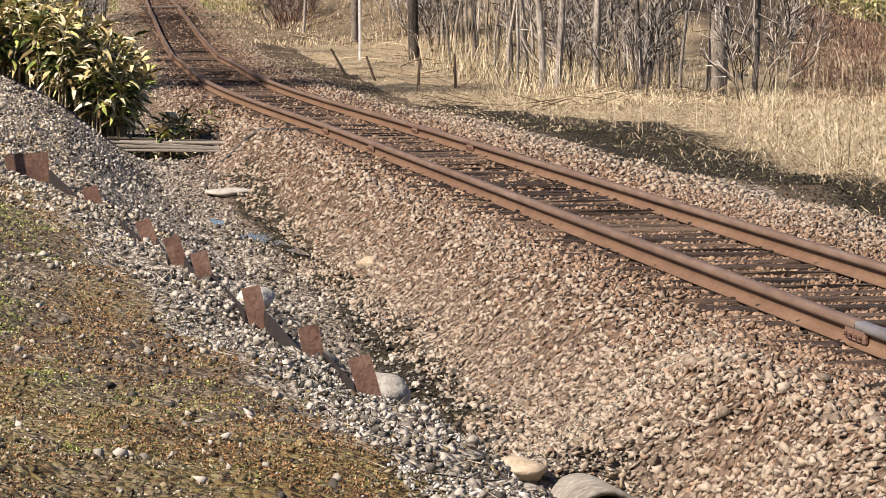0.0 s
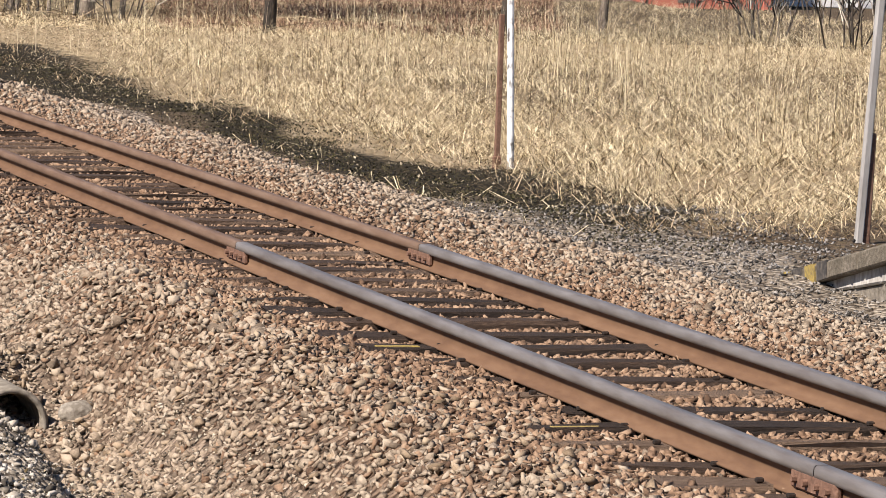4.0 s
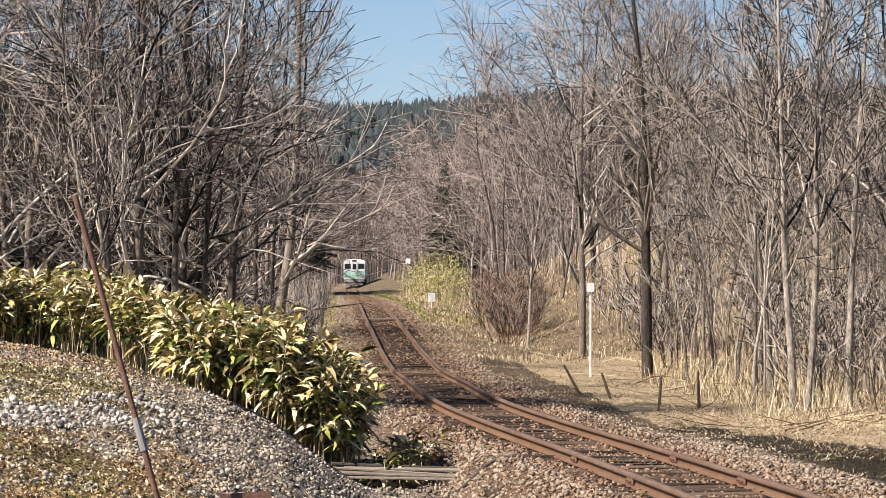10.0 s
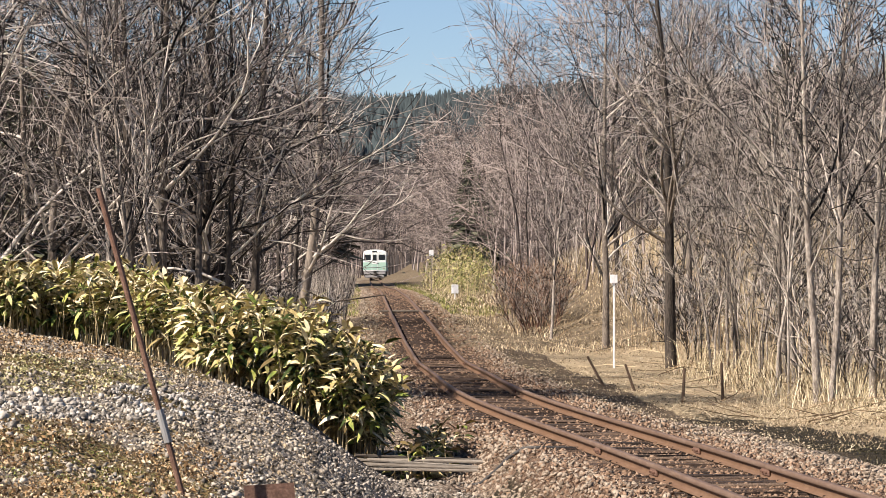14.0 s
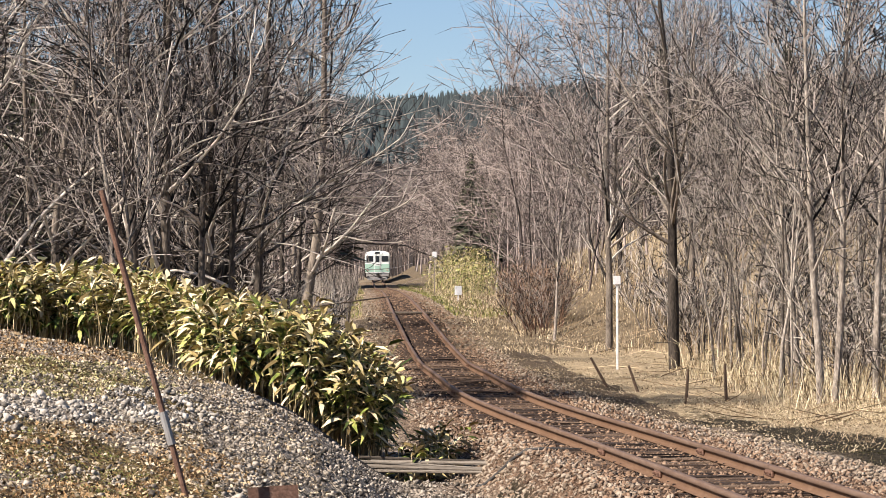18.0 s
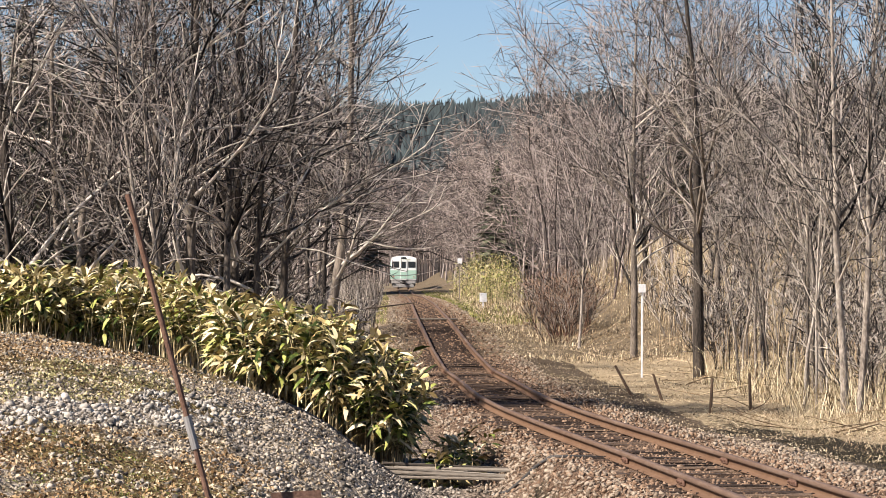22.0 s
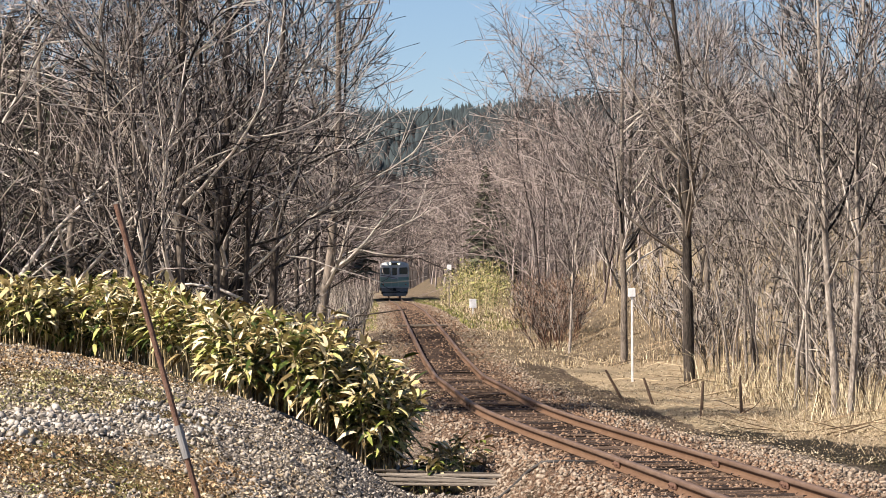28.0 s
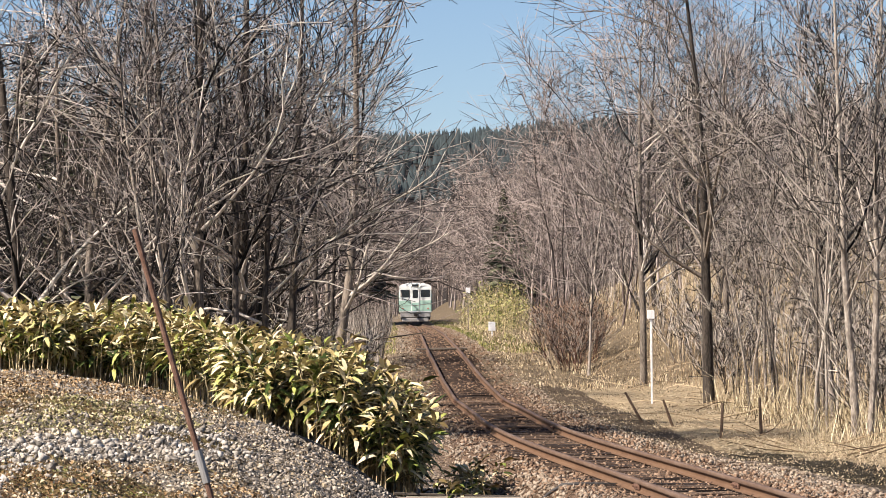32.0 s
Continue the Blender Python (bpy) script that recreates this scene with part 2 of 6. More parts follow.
M_RUSTLEAF = surf("rust_brown_moss", [(0.05, 0.025, 0.011), (0.19, 0.092, 0.034), (0.29, 0.17, 0.076), (0.40, 0.29, 0.16)], 2.5, 0.9, 0.0, island=0.35)
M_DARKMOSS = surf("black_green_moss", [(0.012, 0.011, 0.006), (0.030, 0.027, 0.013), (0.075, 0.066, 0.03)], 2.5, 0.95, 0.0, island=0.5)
M_FINEGRAVEL = surf("pale_fine_gravel", [(0.10, 0.084, 0.064), (0.28, 0.24, 0.185), (0.44, 0.39, 0.315)], 9, 0.9, 0.3, island=0.6)
M_TANLEAF = surf("tan_leaf_litter", [(0.05, 0.037, 0.024), (0.14, 0.108, 0.068), (0.25, 0.20, 0.13), (0.40, 0.34, 0.25)], 2.5, 0.9, 0.0, island=0.75)
M_VERGELEAF = surf("pale_dead_leaves", [(0.10, 0.072, 0.044), (0.28, 0.21, 0.13), (0.42, 0.33, 0.215), (0.56, 0.465, 0.325)], 1.2, 0.9, 0.0, island=0.6)
M_PALEROCK = surf("pale_broken_rock", [(0.15, 0.133, 0.112), (0.32, 0.29, 0.25), (0.47, 0.435, 0.385)], 9, 0.9, 0.3, island=0.45)
M_MOUND = surf("pale_heap_gravel", [(0.16, 0.136, 0.106), (0.34, 0.294, 0.232), (0.48, 0.425, 0.348)], 9, 0.9, 0.3, island=0.45)
M_SHADETWIG = surf("shade_dark_twig", [(0.010, 0.008, 0.006), (0.035, 0.026, 0.02), (0.12, 0.095, 0.074)], 0.8, 0.95, 0.0, island=0.6)
M_TWIG = surf("bare_twig", [(0.010, 0.008, 0.0075), (0.085, 0.068, 0.062), (0.40, 0.35, 0.315)], 1.2, 0.9, 0.0, island=0.7)
M_FARTWIG = surf("far_bare_wood", [(0.03, 0.023, 0.02), (0.14, 0.11, 0.097), (0.38, 0.32, 0.285)], 0.16, 0.95, 0.0, fine=3, island=0.45)
M_GREYWOOD = surf("dark_grey_wood", [(0.018, 0.015, 0.014), (0.055, 0.046, 0.042), (0.14, 0.12, 0.108)], 0.3, 0.95, 0.0, fine=3, island=0.5)
M_HILLWOOD = surf("wooded_slope", [(0.022, 0.018, 0.016), (0.045, 0.037, 0.033), (0.075, 0.062, 0.055)], 0.08, 0.95, 0.8, fine=5, bumpdist=2.0)
M_STRAW = surf("dry_straw", [(0.15, 0.105, 0.052), (0.50, 0.395, 0.225), (0.78, 0.67, 0.46)], 2, 0.8, 0.0, island=0.85)
M_LITTER = surf("dead_leaf_litter", [(0.11, 0.072, 0.04), (0.36, 0.255, 0.15), (0.60, 0.48, 0.32)], 2, 0.9, 0.0, island=0.6)
M_REDSTEM = surf("red_brown_stem", [(0.09, 0.045, 0.03), (0.20, 0.108, 0.07), (0.40, 0.27, 0.18)], 2, 0.85, 0.0, island=0.6)
M_GREEN = surf("spring_grass", [(0.10, 0.115, 0.028), (0.19, 0.20, 0.05), (0.34, 0.31, 0.11)], 3, 0.7, 0.0, island=0.5)
M_SASADRY = surf("scorched_bamboo_leaf", [(0.20, 0.145, 0.06), (0.38, 0.295, 0.125), (0.52, 0.43, 0.22), (0.66, 0.575, 0.37)], 2, 0.7, 0.0, island=0.7, spec=0.12)
M_SASA = surf("bamboo_leaf", [(0.045, 0.07, 0.014), (0.17, 0.205, 0.042), (0.32, 0.325, 0.085), (0.47, 0.43, 0.18)], 2, 0.65, 0.0, island=0.7, spec=0.18)
M_MOUNDMOSS = surf("pale_yellow_moss", [(0.13, 0.12, 0.045), (0.30, 0.275, 0.115), (0.45, 0.405, 0.21)], 2.5, 0.9, 0.0, island=0.5)
M_MOUNDRUST = surf("ochre_moss", [(0.11, 0.062, 0.027), (0.29, 0.175, 0.078), (0.47, 0.345, 0.20)], 2.5, 0.9, 0.0, island=0.5)
M_SASAONE = surf("bamboo_leaf_single", [(0.05, 0.08, 0.015), (0.16, 0.20, 0.04), (0.31, 0.315, 0.09), (0.46, 0.42, 0.19)], 2, 0.65, 0.0, vary=0.7, spec=0.18)
M_CULM = surf("dry_bamboo_culm", [(0.16, 0.125, 0.06), (0.42, 0.325, 0.17), (0.66, 0.54, 0.33)], 3, 0.7, 0.0, island=0.6)
M_CONCRETE = surf("weathered_concrete", [(0.07, 0.06, 0.048), (0.19, 0.168, 0.138), (0.34, 0.31, 0.265)], 2.2, 0.9, 0.5, fine=9)
M_WHITEWASH = surf("stained_white_blocks", [(0.10, 0.09, 0.078), (0.34, 0.325, 0.30), (0.62, 0.60, 0.57)], 3.5, 0.85, 0.3, stretch=(1, 1, 0.35))
M_DARKCONC = surf("grimy_concrete", [(0.045, 0.04, 0.028), (0.115, 0.098, 0.075), (0.23, 0.20, 0.165)], 6, 0.9, 0.6)
M_YELLOW = surf("worn_yellow_paint", [(0.09, 0.078, 0.058), (0.24, 0.18, 0.06), (0.46, 0.33, 0.06)], 9, 0.7, 0.2)
M_BLACK = surf("worn_black_paint", [(0.02, 0.02, 0.02), (0.045, 0.042, 0.04), (0.14, 0.12, 0.10)], 5, 0.7, 0.2)
M_WHITE = surf("weathered_white_paint", [(0.40, 0.38, 0.36), (0.74, 0.74, 0.74), (0.84, 0.84, 0.84)], 4, 0.6, 0.1)
M_PEEL = surf("peeling_white_paint", [(0.03, 0.026, 0.024), (0.09, 0.08, 0.075), (0.74, 0.74, 0.74), (0.82, 0.82, 0.82), (0.84, 0.84, 0.84)], 11, 0.6, 0.2, stretch=(1, 1, 0.5), fine=2.5)
M_GREYPOLE = surf("grey_weathered_pole", [(0.16, 0.15, 0.14), (0.28, 0.27, 0.26), (0.38, 0.37, 0.36)], 3, 0.8, 0.2, stretch=(1, 1, 0.2))
M_WOODOLD = surf("silvered_timber", [(0.05, 0.04, 0.032), (0.15, 0.125, 0.098), (0.30, 0.262, 0.215)], 4, 0.9, 0.4, stretch=(0.4, 5, 5), vary=0.3)
M_WALLYEL = surf("yellow_plaster", [(0.36, 0.25, 0.03), (0.48, 0.335, 0.045), (0.54, 0.40, 0.08)], 1.2, 0.85, 0.1)
M_WALLRED = surf("faded_red_plinth", [(0.36, 0.11, 0.075), (0.47, 0.155, 0.11), (0.52, 0.22, 0.16)], 1.2, 0.85, 0.1)
M_ROOFBLUE = surf("blue_sheet_roof", [(0.01, 0.18, 0.50), (0.015, 0.24, 0.62), (0.03, 0.28, 0.68)], 0.8, 0.45, 0.05)
M_GLASSDARK = plain("dark_glass", (0.02, 0.025, 0.03), 0.08)
# ridge conifers with the blue of distance haze mixed into their base colour
M_FARCONIFER = surf("hazed_distant_conifers", [(0.026, 0.036, 0.040), (0.034, 0.047, 0.050), (0.044, 0.058, 0.060)], 0.05, 0.9, 0.0, island=0.3)
M_CONIFER = surf("conifer_needles", [(0.025, 0.03, 0.018), (0.055, 0.063, 0.036), (0.11, 0.115, 0.065)], 1.5, 0.8, 0.0, island=0.5)
M_TRAINWHITE = surf("cream_white_car_paint", [(0.62, 0.64, 0.62), (0.72, 0.74, 0.72), (0.76, 0.78, 0.76)], 1.5, 0.4, 0.0)
M_TRAINGREEN = surf("pale_green_car_paint", [(0.28, 0.44, 0.36), (0.34, 0.51, 0.42), (0.38, 0.54, 0.46)], 1.5, 0.4, 0.0)
M_UNDER = surf("dark_underframe", [(0.012, 0.012, 0.012), (0.03, 0.028, 0.026), (0.06, 0.055, 0.05)], 3, 0.8, 0.2)
M_WATER = plain("shallow_water", (0.03, 0.035, 0.035), 0.05)
M_LAMP = plain("headlight_glow", (1.0, 0.86, 0.55), 0.3, emit=6.0)

# ---- mesh helpers ----


def np_mesh(name, V, F, mat, smooth=False):
    V, F = np.ascontiguousarray(V, dtype=np.float32), np.ascontiguousarray(F, dtype=np.int32)
    me = bpy.data.meshes.new(name)
    me.vertices.add(len(V))
    me.vertices.foreach_set("co", V.ravel())
    me.loops.add(F.size)
    me.loops.foreach_set("vertex_index", F.ravel())
    me.polygons.add(len(F))
    me.polygons.foreach_set("loop_start", np.arange(0, F.size, F.shape[1], dtype=np.int32))
    if smooth:
        me.polygons.foreach_set("use_smooth", np.ones(len(F), dtype=bool))
    me.update(calc_edges=True)
    for one in (mat if isinstance(mat, (list, tuple)) else [mat]):
        me.materials.append(one)
    return me


def empty(name, x=0, y=0, z=0, rz=0):
    ob = new(name)
    ob.empty_display_size = 0.2
    ob.matrix_basis = pose(x, y, z, 0, 0, rz)
    return ob


def part(name, bm, material, parent, label=""):
    """Links a bmesh, or ready mesh data, as one mesh object under a thing or a part."""
    if isinstance(bm, bmesh.types.BMesh):
        me = bpy.data.meshes.new(name)
        bm.to_mesh(me)
        bm.free()
        me.materials.append(material)
    else:
        me = bm
    ob = new(name, me)
    ob.parent = parent
    return tagged(ob, label)


def box(sx, sy, sz, x=0, y=0, z=0, bevel=0.0, m=None, bm=None):
    """A box of that size about (x, y, z), its edges bevelled."""
    bm = bm or bmesh.new()
    t = Matrix.Translation((x, y, z)) @ (m or Matrix()) @ Matrix.Diagonal((sx, sy, sz, 1))
    made = bmesh.ops.create_cube(bm, size=1.0, matrix=t)
    if bevel:
        es = list({e for v in made["verts"] for e in v.link_edges})
        bmesh.ops.bevel(bm, geom=es, offset=bevel, segments=1, affect="EDGES")
    return bm


def rod(r0, r1, a, b, sides=10, bm=None):
    """A tapered round bar from a to b."""
    bm = bm or bmesh.new()
    a, b = Vector(a), Vector(b)
    m = Matrix.Translation((a + b) / 2) @ (b - a).to_track_quat("Z", "Y").to_matrix().to_4x4()
    bmesh.ops.create_cone(bm, cap_ends=True, segments=sides, radius1=r0, radius2=r1, depth=(b - a).length, matrix=m)
    return bm


def unit(v):
    return v / np.maximum(np.linalg.norm(v, axis=-1, keepdims=True), 1e-9)


def tubes(P, R, sides):
    """Tapered tubes along many paths at once: P (n, m, 3), R (n, m)."""
    n, m = R.shape
    t = np.empty_like(P)
    t[:, 1:-1] = P[:, 2:] - P[:, :-2]
    t[:, 0], t[:, -1] = P[:, 1] - P[:, 0], P[:, -1] - P[:, -2]
    t = unit(t)
    ref = np.where(np.abs(t[..., 2:3]) > 0.9, np.array([1.0, 0, 0]), np.array([0, 0, 1.0]))
    u = unit(np.cross(t, ref))
    w = np.cross(t, u)
    a = np.arange(sides) * 2 * np.pi / sides
    V = P[:, :, None] + R[:, :, None, None] * (np.cos(a)[:, None] * u[:, :, None] + np.sin(a)[:, None] * w[:, :, None])
    i, j, k = np.meshgrid(np.arange(n), np.arange(m - 1), np.arange(sides), indexing="ij")
    k2 = (k + 1) % sides
    at = lambda jj, kk: (i * m + jj) * sides + kk
    F = np.stack([at(j, k), at(j, k2), at(j + 1, k2), at(j + 1, k)], -1).reshape(-1, 4)
    return V.reshape(-1, 3), F


def spikes(P, R):
    """Thin twigs, each a three-sided point from the first to the last place of its path."""
    n = len(P)
    a, b = P[:, 0], P[:, -1]
    t = unit(b - a)
    ref = np.where(np.abs(t[:, 2:3]) > 0.9, np.array([1.0, 0, 0]), np.array([0, 0, 1.0]))
    u = unit(np.cross(t, ref))
    w = np.cross(t, u)
    r = R[:, :1]
    V = np.stack([a + u * r, a + (-0.5 * u + 0.87 * w) * r, a + (-0.5 * u - 0.87 * w) * r, b], 1).reshape(-1, 3)
    k = (np.arange(n) * 4)[:, None]
    return V, np.concatenate([k + np.array(f) for f in ((0, 1, 3), (1, 2, 3), (2, 0, 3))])


def tri(VF):
    """The same mesh in triangles."""
    V, F = VF
    return V, np.concatenate([F[:, :3], F[:, [0, 2, 3]]])


def join(chunks):
    Vs, Fs, base = [], [], 0
    for V, F in chunks:
        Vs.append(V)
        Fs.append(F + base)
        base += len(V)
    return np.concatenate(Vs), np.concatenate(Fs)


def value_noise(x, y, seed=0):
    """Smooth noise in 0..1 on a unit lattice."""
    xi, yi = np.floor(x).astype(np.int64), np.floor(y).astype(np.int64)
    fx, fy = x - xi, y - yi
    fx, fy = fx * fx * (3 - 2 * fx), fy * fy * (3 - 2 * fy)

    def h(a, b):
        k = (a * 374761393 + b * 668265263 + seed * 1442695041) & 0xFFFFFFFF
        k = ((k ^ (k >> 13)) * 1274126177) & 0xFFFFFFFF
        return ((k ^ (k >> 16)) & 0xFFFF) / 65535.0
    return (h(xi, yi) * (1 - fx) + h(xi + 1, yi) * fx) * (1 - fy) + (h(xi, yi + 1) * (1 - fx) + h(xi + 1, yi + 1) * fx) * fy


def step(a, b, v):
    t = np.clip((v - a) / (b - a), 0, 1)
    return t * t * (3 - 2 * t)

# ---- the lie of the land ----


LINE_Y = np.arange(-60, 760, 1.0)


def soften(v, w):
    k = np.hanning(w + 2)[1:-1]
    return np.convolve(np.pad(v, w, mode="edge"), k / k.sum(), mode="same")[w:-w]


LINE_X = soften(np.interp(LINE_Y, [-60, 0, 45, 56, 64, 72, 84, 95, 110, 136, 146, 200, 270, 344, 480, 550, 620, 700, 760],
                          [5.45, 5.45, 5.38, 5.26, 5.25, 5.42, 5.90, 6.28, 6.86, 7.95, 8.35, 10.9, 14.2, 17.35, 23.6, 28, 35, 47, 58]), 13)
LINE_Z = soften(np.interp(LINE_Y, [-60, 75, 95, 115, 146, 200, 270, 344, 480, 760],
                          [0, -0.03, -0.08, 0.2, 0.72, 1.1, 1.28, 1.36, 2.0, 3.0]), 13)


def line_x(y):
    return np.interp(y, LINE_Y, LINE_X)


def line_z(y):
    return np.interp(y, LINE_Y, LINE_Z)


def sheet_x(y):
    """The bank's crest, where the steel edging stands."""
    return np.interp(y, [0, 10, 13.5, 14.8, 16.8, 19.3, 22, 25, 28.6, 36, 45, 60], [2.15, 2.08, 1.93, 1.80, 1.67, 1.55, 1.37, 1.12, 0.72, 0.65, 1.0, 1.4])


def land(x, y, rough=True):
    """Height of the ground."""
    x, y = np.asarray(x, float), np.asarray(y, float)
    u, cz = x - line_x(y), line_z(y)
    bed = cz - 0.170 + 0.016 * step(0.62, 0.9, np.abs(u))
    # right side: flat verge, then fields that fall away, woods and hills behind
    verge = np.interp(y, [0, 58, 90, 125, 160, 200, 260, 500, 900], [-0.3, -0.3, -1.0, -1.75, -2.2, -2.0, -1.0, 3.0, 10.0])
    far = np.interp(u, [0, 9, 40, 120, 400], [0, 0, 0.0, 1.0, 14.0]) * step(60, 200, y)
    knoll = 4.0 * step(3.5, 11.5, u) * step(98, 150, y) * (1 - step(185, 226, y)) * (1 - step(13, 25, u))
    rise_r = step(10, 14, u) * (1 - step(34, 44, x)) * np.interp(y, [60, 75, 100, 130, 142, 158], [0, 0.1, 0.85, 1.75, 1.5, 0])
    right = rise_r + np.maximum(verge, cz - np.interp(y, [0, 58, 85, 120], [0.45, 0.45, 0.2, 0.25]) - 0.11 * np.clip(u - 7, 0, 60)) + far + knoll
    z_right = bed + (right - bed) * step(1.5, 3.0, u)
    # left side: ballast shoulder, ditch, rubble bank
    top = np.interp(y, [-60, 6, 13.5, 17, 19.5, 22, 25, 28.6, 38, 46, 58, 80, 120], [0.0, 0.0, -0.10, -0.02, 0.0, 0.03, 0.1, 0.18, 0.38, 0.42, 0.2, 0.1, 0.3])
    rise = np.interp(y, [0, 12.5, 24, 35, 46, 56, 80], [0.10, 0.12, 0.16, 0.34, 0.42, 0.25, 0.05])
    xs = sheet_x(y)
    bank = top + 0.9 * np.tanh(np.clip((xs - x) * rise, 0, 5) / 0.9)
    low = np.interp(y, [-60, 10.5, 17.5, 39.5, 50, 58, 66], [-0.8, -0.8, -0.74, -0.8, -0.62, -0.4, -0.3])
    bank = bank - (bank + 0.75) * step(-1.0, 1.5, y) * (1 - step(4.0, 8.8, y + 0.35 * np.clip(1.5 - x, 0, 9)))
    fall = np.clip((x - xs) / np.maximum(2.65 - xs, 0.3), 0, 1)
    fall = 0.6 * fall + 0.4 * step(0.0, 1.0, fall)
    z_left = bank + (low - bank) * fall
    toe = np.interp(y, [11.5, 18.5, 25.7, 35, 48, 58], [3.0, 3.15, 3.35, 3.5, 3.5, 3.4])
    toe = toe + 0.5 * np.exp(-((y - 13.7) / 1.1) ** 2)
    lip = np.interp(y, [11.5, 28, 48, 58], [4.05, 4.15, 4.15, 4.1])
    shoulder = step(0, 1, (x - toe) / (lip - toe))
    near_l = z_left + (bed - z_left) * shoulder
    far_l = cz - 0.35 + 0.3 * step(-4, -12, u) + step(-15, -120, u) * 6
    far_l = far_l + (bed - far_l) * step(-2.6, -1.4, u)
    z_l = near_l + (far_l - near_l) * step(56, 74, y)
    z = np.where(u < 0, z_l, z_right)
    # hollow before the culvert's mouth, cover over its back
    z = z - 0.30 * np.exp(-((x - 3.12) / 0.36) ** 2 - ((y - 13.3) / 0.85) ** 2) + 0.24 * np.exp(-((x - 3.1) / 0.42) ** 2 - ((y - 14.85) / 0.33) ** 2)
    if rough:
        off = np.clip((np.abs(u) - 1.4) / 0.8, 0, 1)
        k = 0.02 + 0.05 * off
        z = z + k * (value_noise(x * 3.1, y * 2.3, 1) - 0.5) + 0.5 * k * (value_noise(x * 9, y * 7, 2) - 0.5)
        z = z + off * 0.10 * (value_noise(x * 0.7, y * 0.5, 3) - 0.5) + np.where((u < -2) & (y > 5) & (y < 50), 0.10, 0.0) * (value_noise(x * 2.4 + 0.25 * y, y * 0.8 - 0.4 * x, 6) - 0.5)
    return z


def spread(lo, hi, at, fine, grow):
    """Grid lines: fine steps between lo and hi, growing out to the horizon."""
    mid = np.arange(lo, hi, fine)
    out, s = [], fine
    v = hi
    while v < at:
        out.append(v)
        s *= grow
        v += s
    low, s = [], fine
    v = lo - fine
    while v > -at:
        low.append(v)
        s *= grow
        v -= s
    return np.concatenate([np.array(low[::-1]), mid, np.array(out + [at])])


def build_ground():
    xs, ys = spread(-3.0, 12.0, 4000, 0.12, 1.18), spread(5.0, 62.0, 4000, 0.18, 1.06)
    X, Y = np.meshgrid(xs, ys, indexing="ij")
    Z = land(X, Y)
    V = np.stack([X, Y, Z], -1).reshape(-1, 3)
    nx, ny = X.shape
    i, j = np.meshgrid(np.arange(nx - 1), np.arange(ny - 1), indexing="ij")
    k = i * ny + j
    F = np.stack([k, k + ny, k + ny + 1, k + 1], -1).reshape(-1, 4)
    me = np_mesh("ground", V, F, M_GROUND, True)
    x, y = V[:, 0], V[:, 1]
    u = x - line_x(y)
    wob = value_noise(x * 0.5, y * 0.35, 5) - 0.5
    left = u < -1
    moss = np.where(left, np.where(x < sheet_x(y) - 0.52 + wob * 0.4, 0.5 - 0.2 * step(20, 30, y) + wob * 0.6 + 0.55 * step(0.5, 0.66, value_noise(x * 0.4, y * 0.26, 105)) * step(20, 26, y), 0.18),
                    0.3)
    gravel = np.where(np.abs(u) < 2.6 - 0.9 * step(45, 75, y), 0.95 - 0.45 * step(60, 110, y), np.where(left, 0.5 + 0.32 * np.maximum(step(23, 30, y), step(0.65, 0.45, sheet_x(y) - x)) + wob * 0.4, 0.62 * (1 - step(21.4, 27.4, y)) * (1 - step(3.5, 5, u))))
    straw = np.where(left, 0.1 + 0.5 * step(60, 75, y), step(3.0 + wob * 2, 4.2 + wob * 2, u) * step(17.4, 23.4, y + 3 * wob) * (0.62 - 0.18 * step(30, 36, y) * step(6, 8.5, u) + 0.3 * step(46, 54, y)))
    straw = np.where((u > 3) & (y > 60), 0.8 - 0.25 * step(170, 200, y), straw)
    straw = np.where((y > 110) & (np.abs(u - 2.5) < 6), 0.45, straw)
    straw = np.where((u > 14) & (y > 62), 0.25, straw)
    col = np.stack([np.clip(moss, 0, 1), np.clip(gravel, 0, 1), np.clip(straw, 0, 1), np.ones_like(moss)], -1)
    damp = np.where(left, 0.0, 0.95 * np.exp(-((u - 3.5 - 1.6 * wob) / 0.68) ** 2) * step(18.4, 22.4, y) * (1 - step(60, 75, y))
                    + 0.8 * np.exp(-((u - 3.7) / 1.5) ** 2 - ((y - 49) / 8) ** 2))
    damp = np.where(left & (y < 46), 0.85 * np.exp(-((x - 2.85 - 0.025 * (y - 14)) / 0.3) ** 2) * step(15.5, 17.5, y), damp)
    wm = me.attributes.new("warm", "FLOAT", "POINT")
    wm.data.foreach_set("value", (np.exp(-(np.abs(u) / 2.3) ** 4) + 0.15).clip(0, 1).astype(np.float32))
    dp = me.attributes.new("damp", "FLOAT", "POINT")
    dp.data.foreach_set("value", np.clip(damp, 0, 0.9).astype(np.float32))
    at = me.attributes.new("cover", "FLOAT_COLOR", "POINT")
    at.data.foreach_set("color", col.astype(np.float32).ravel())
    tagged(new("ground", me), "rubble bank, ditch, ballast bed and dry grassland", "ground", kind="structure")


build_ground()

# ---- trees ----


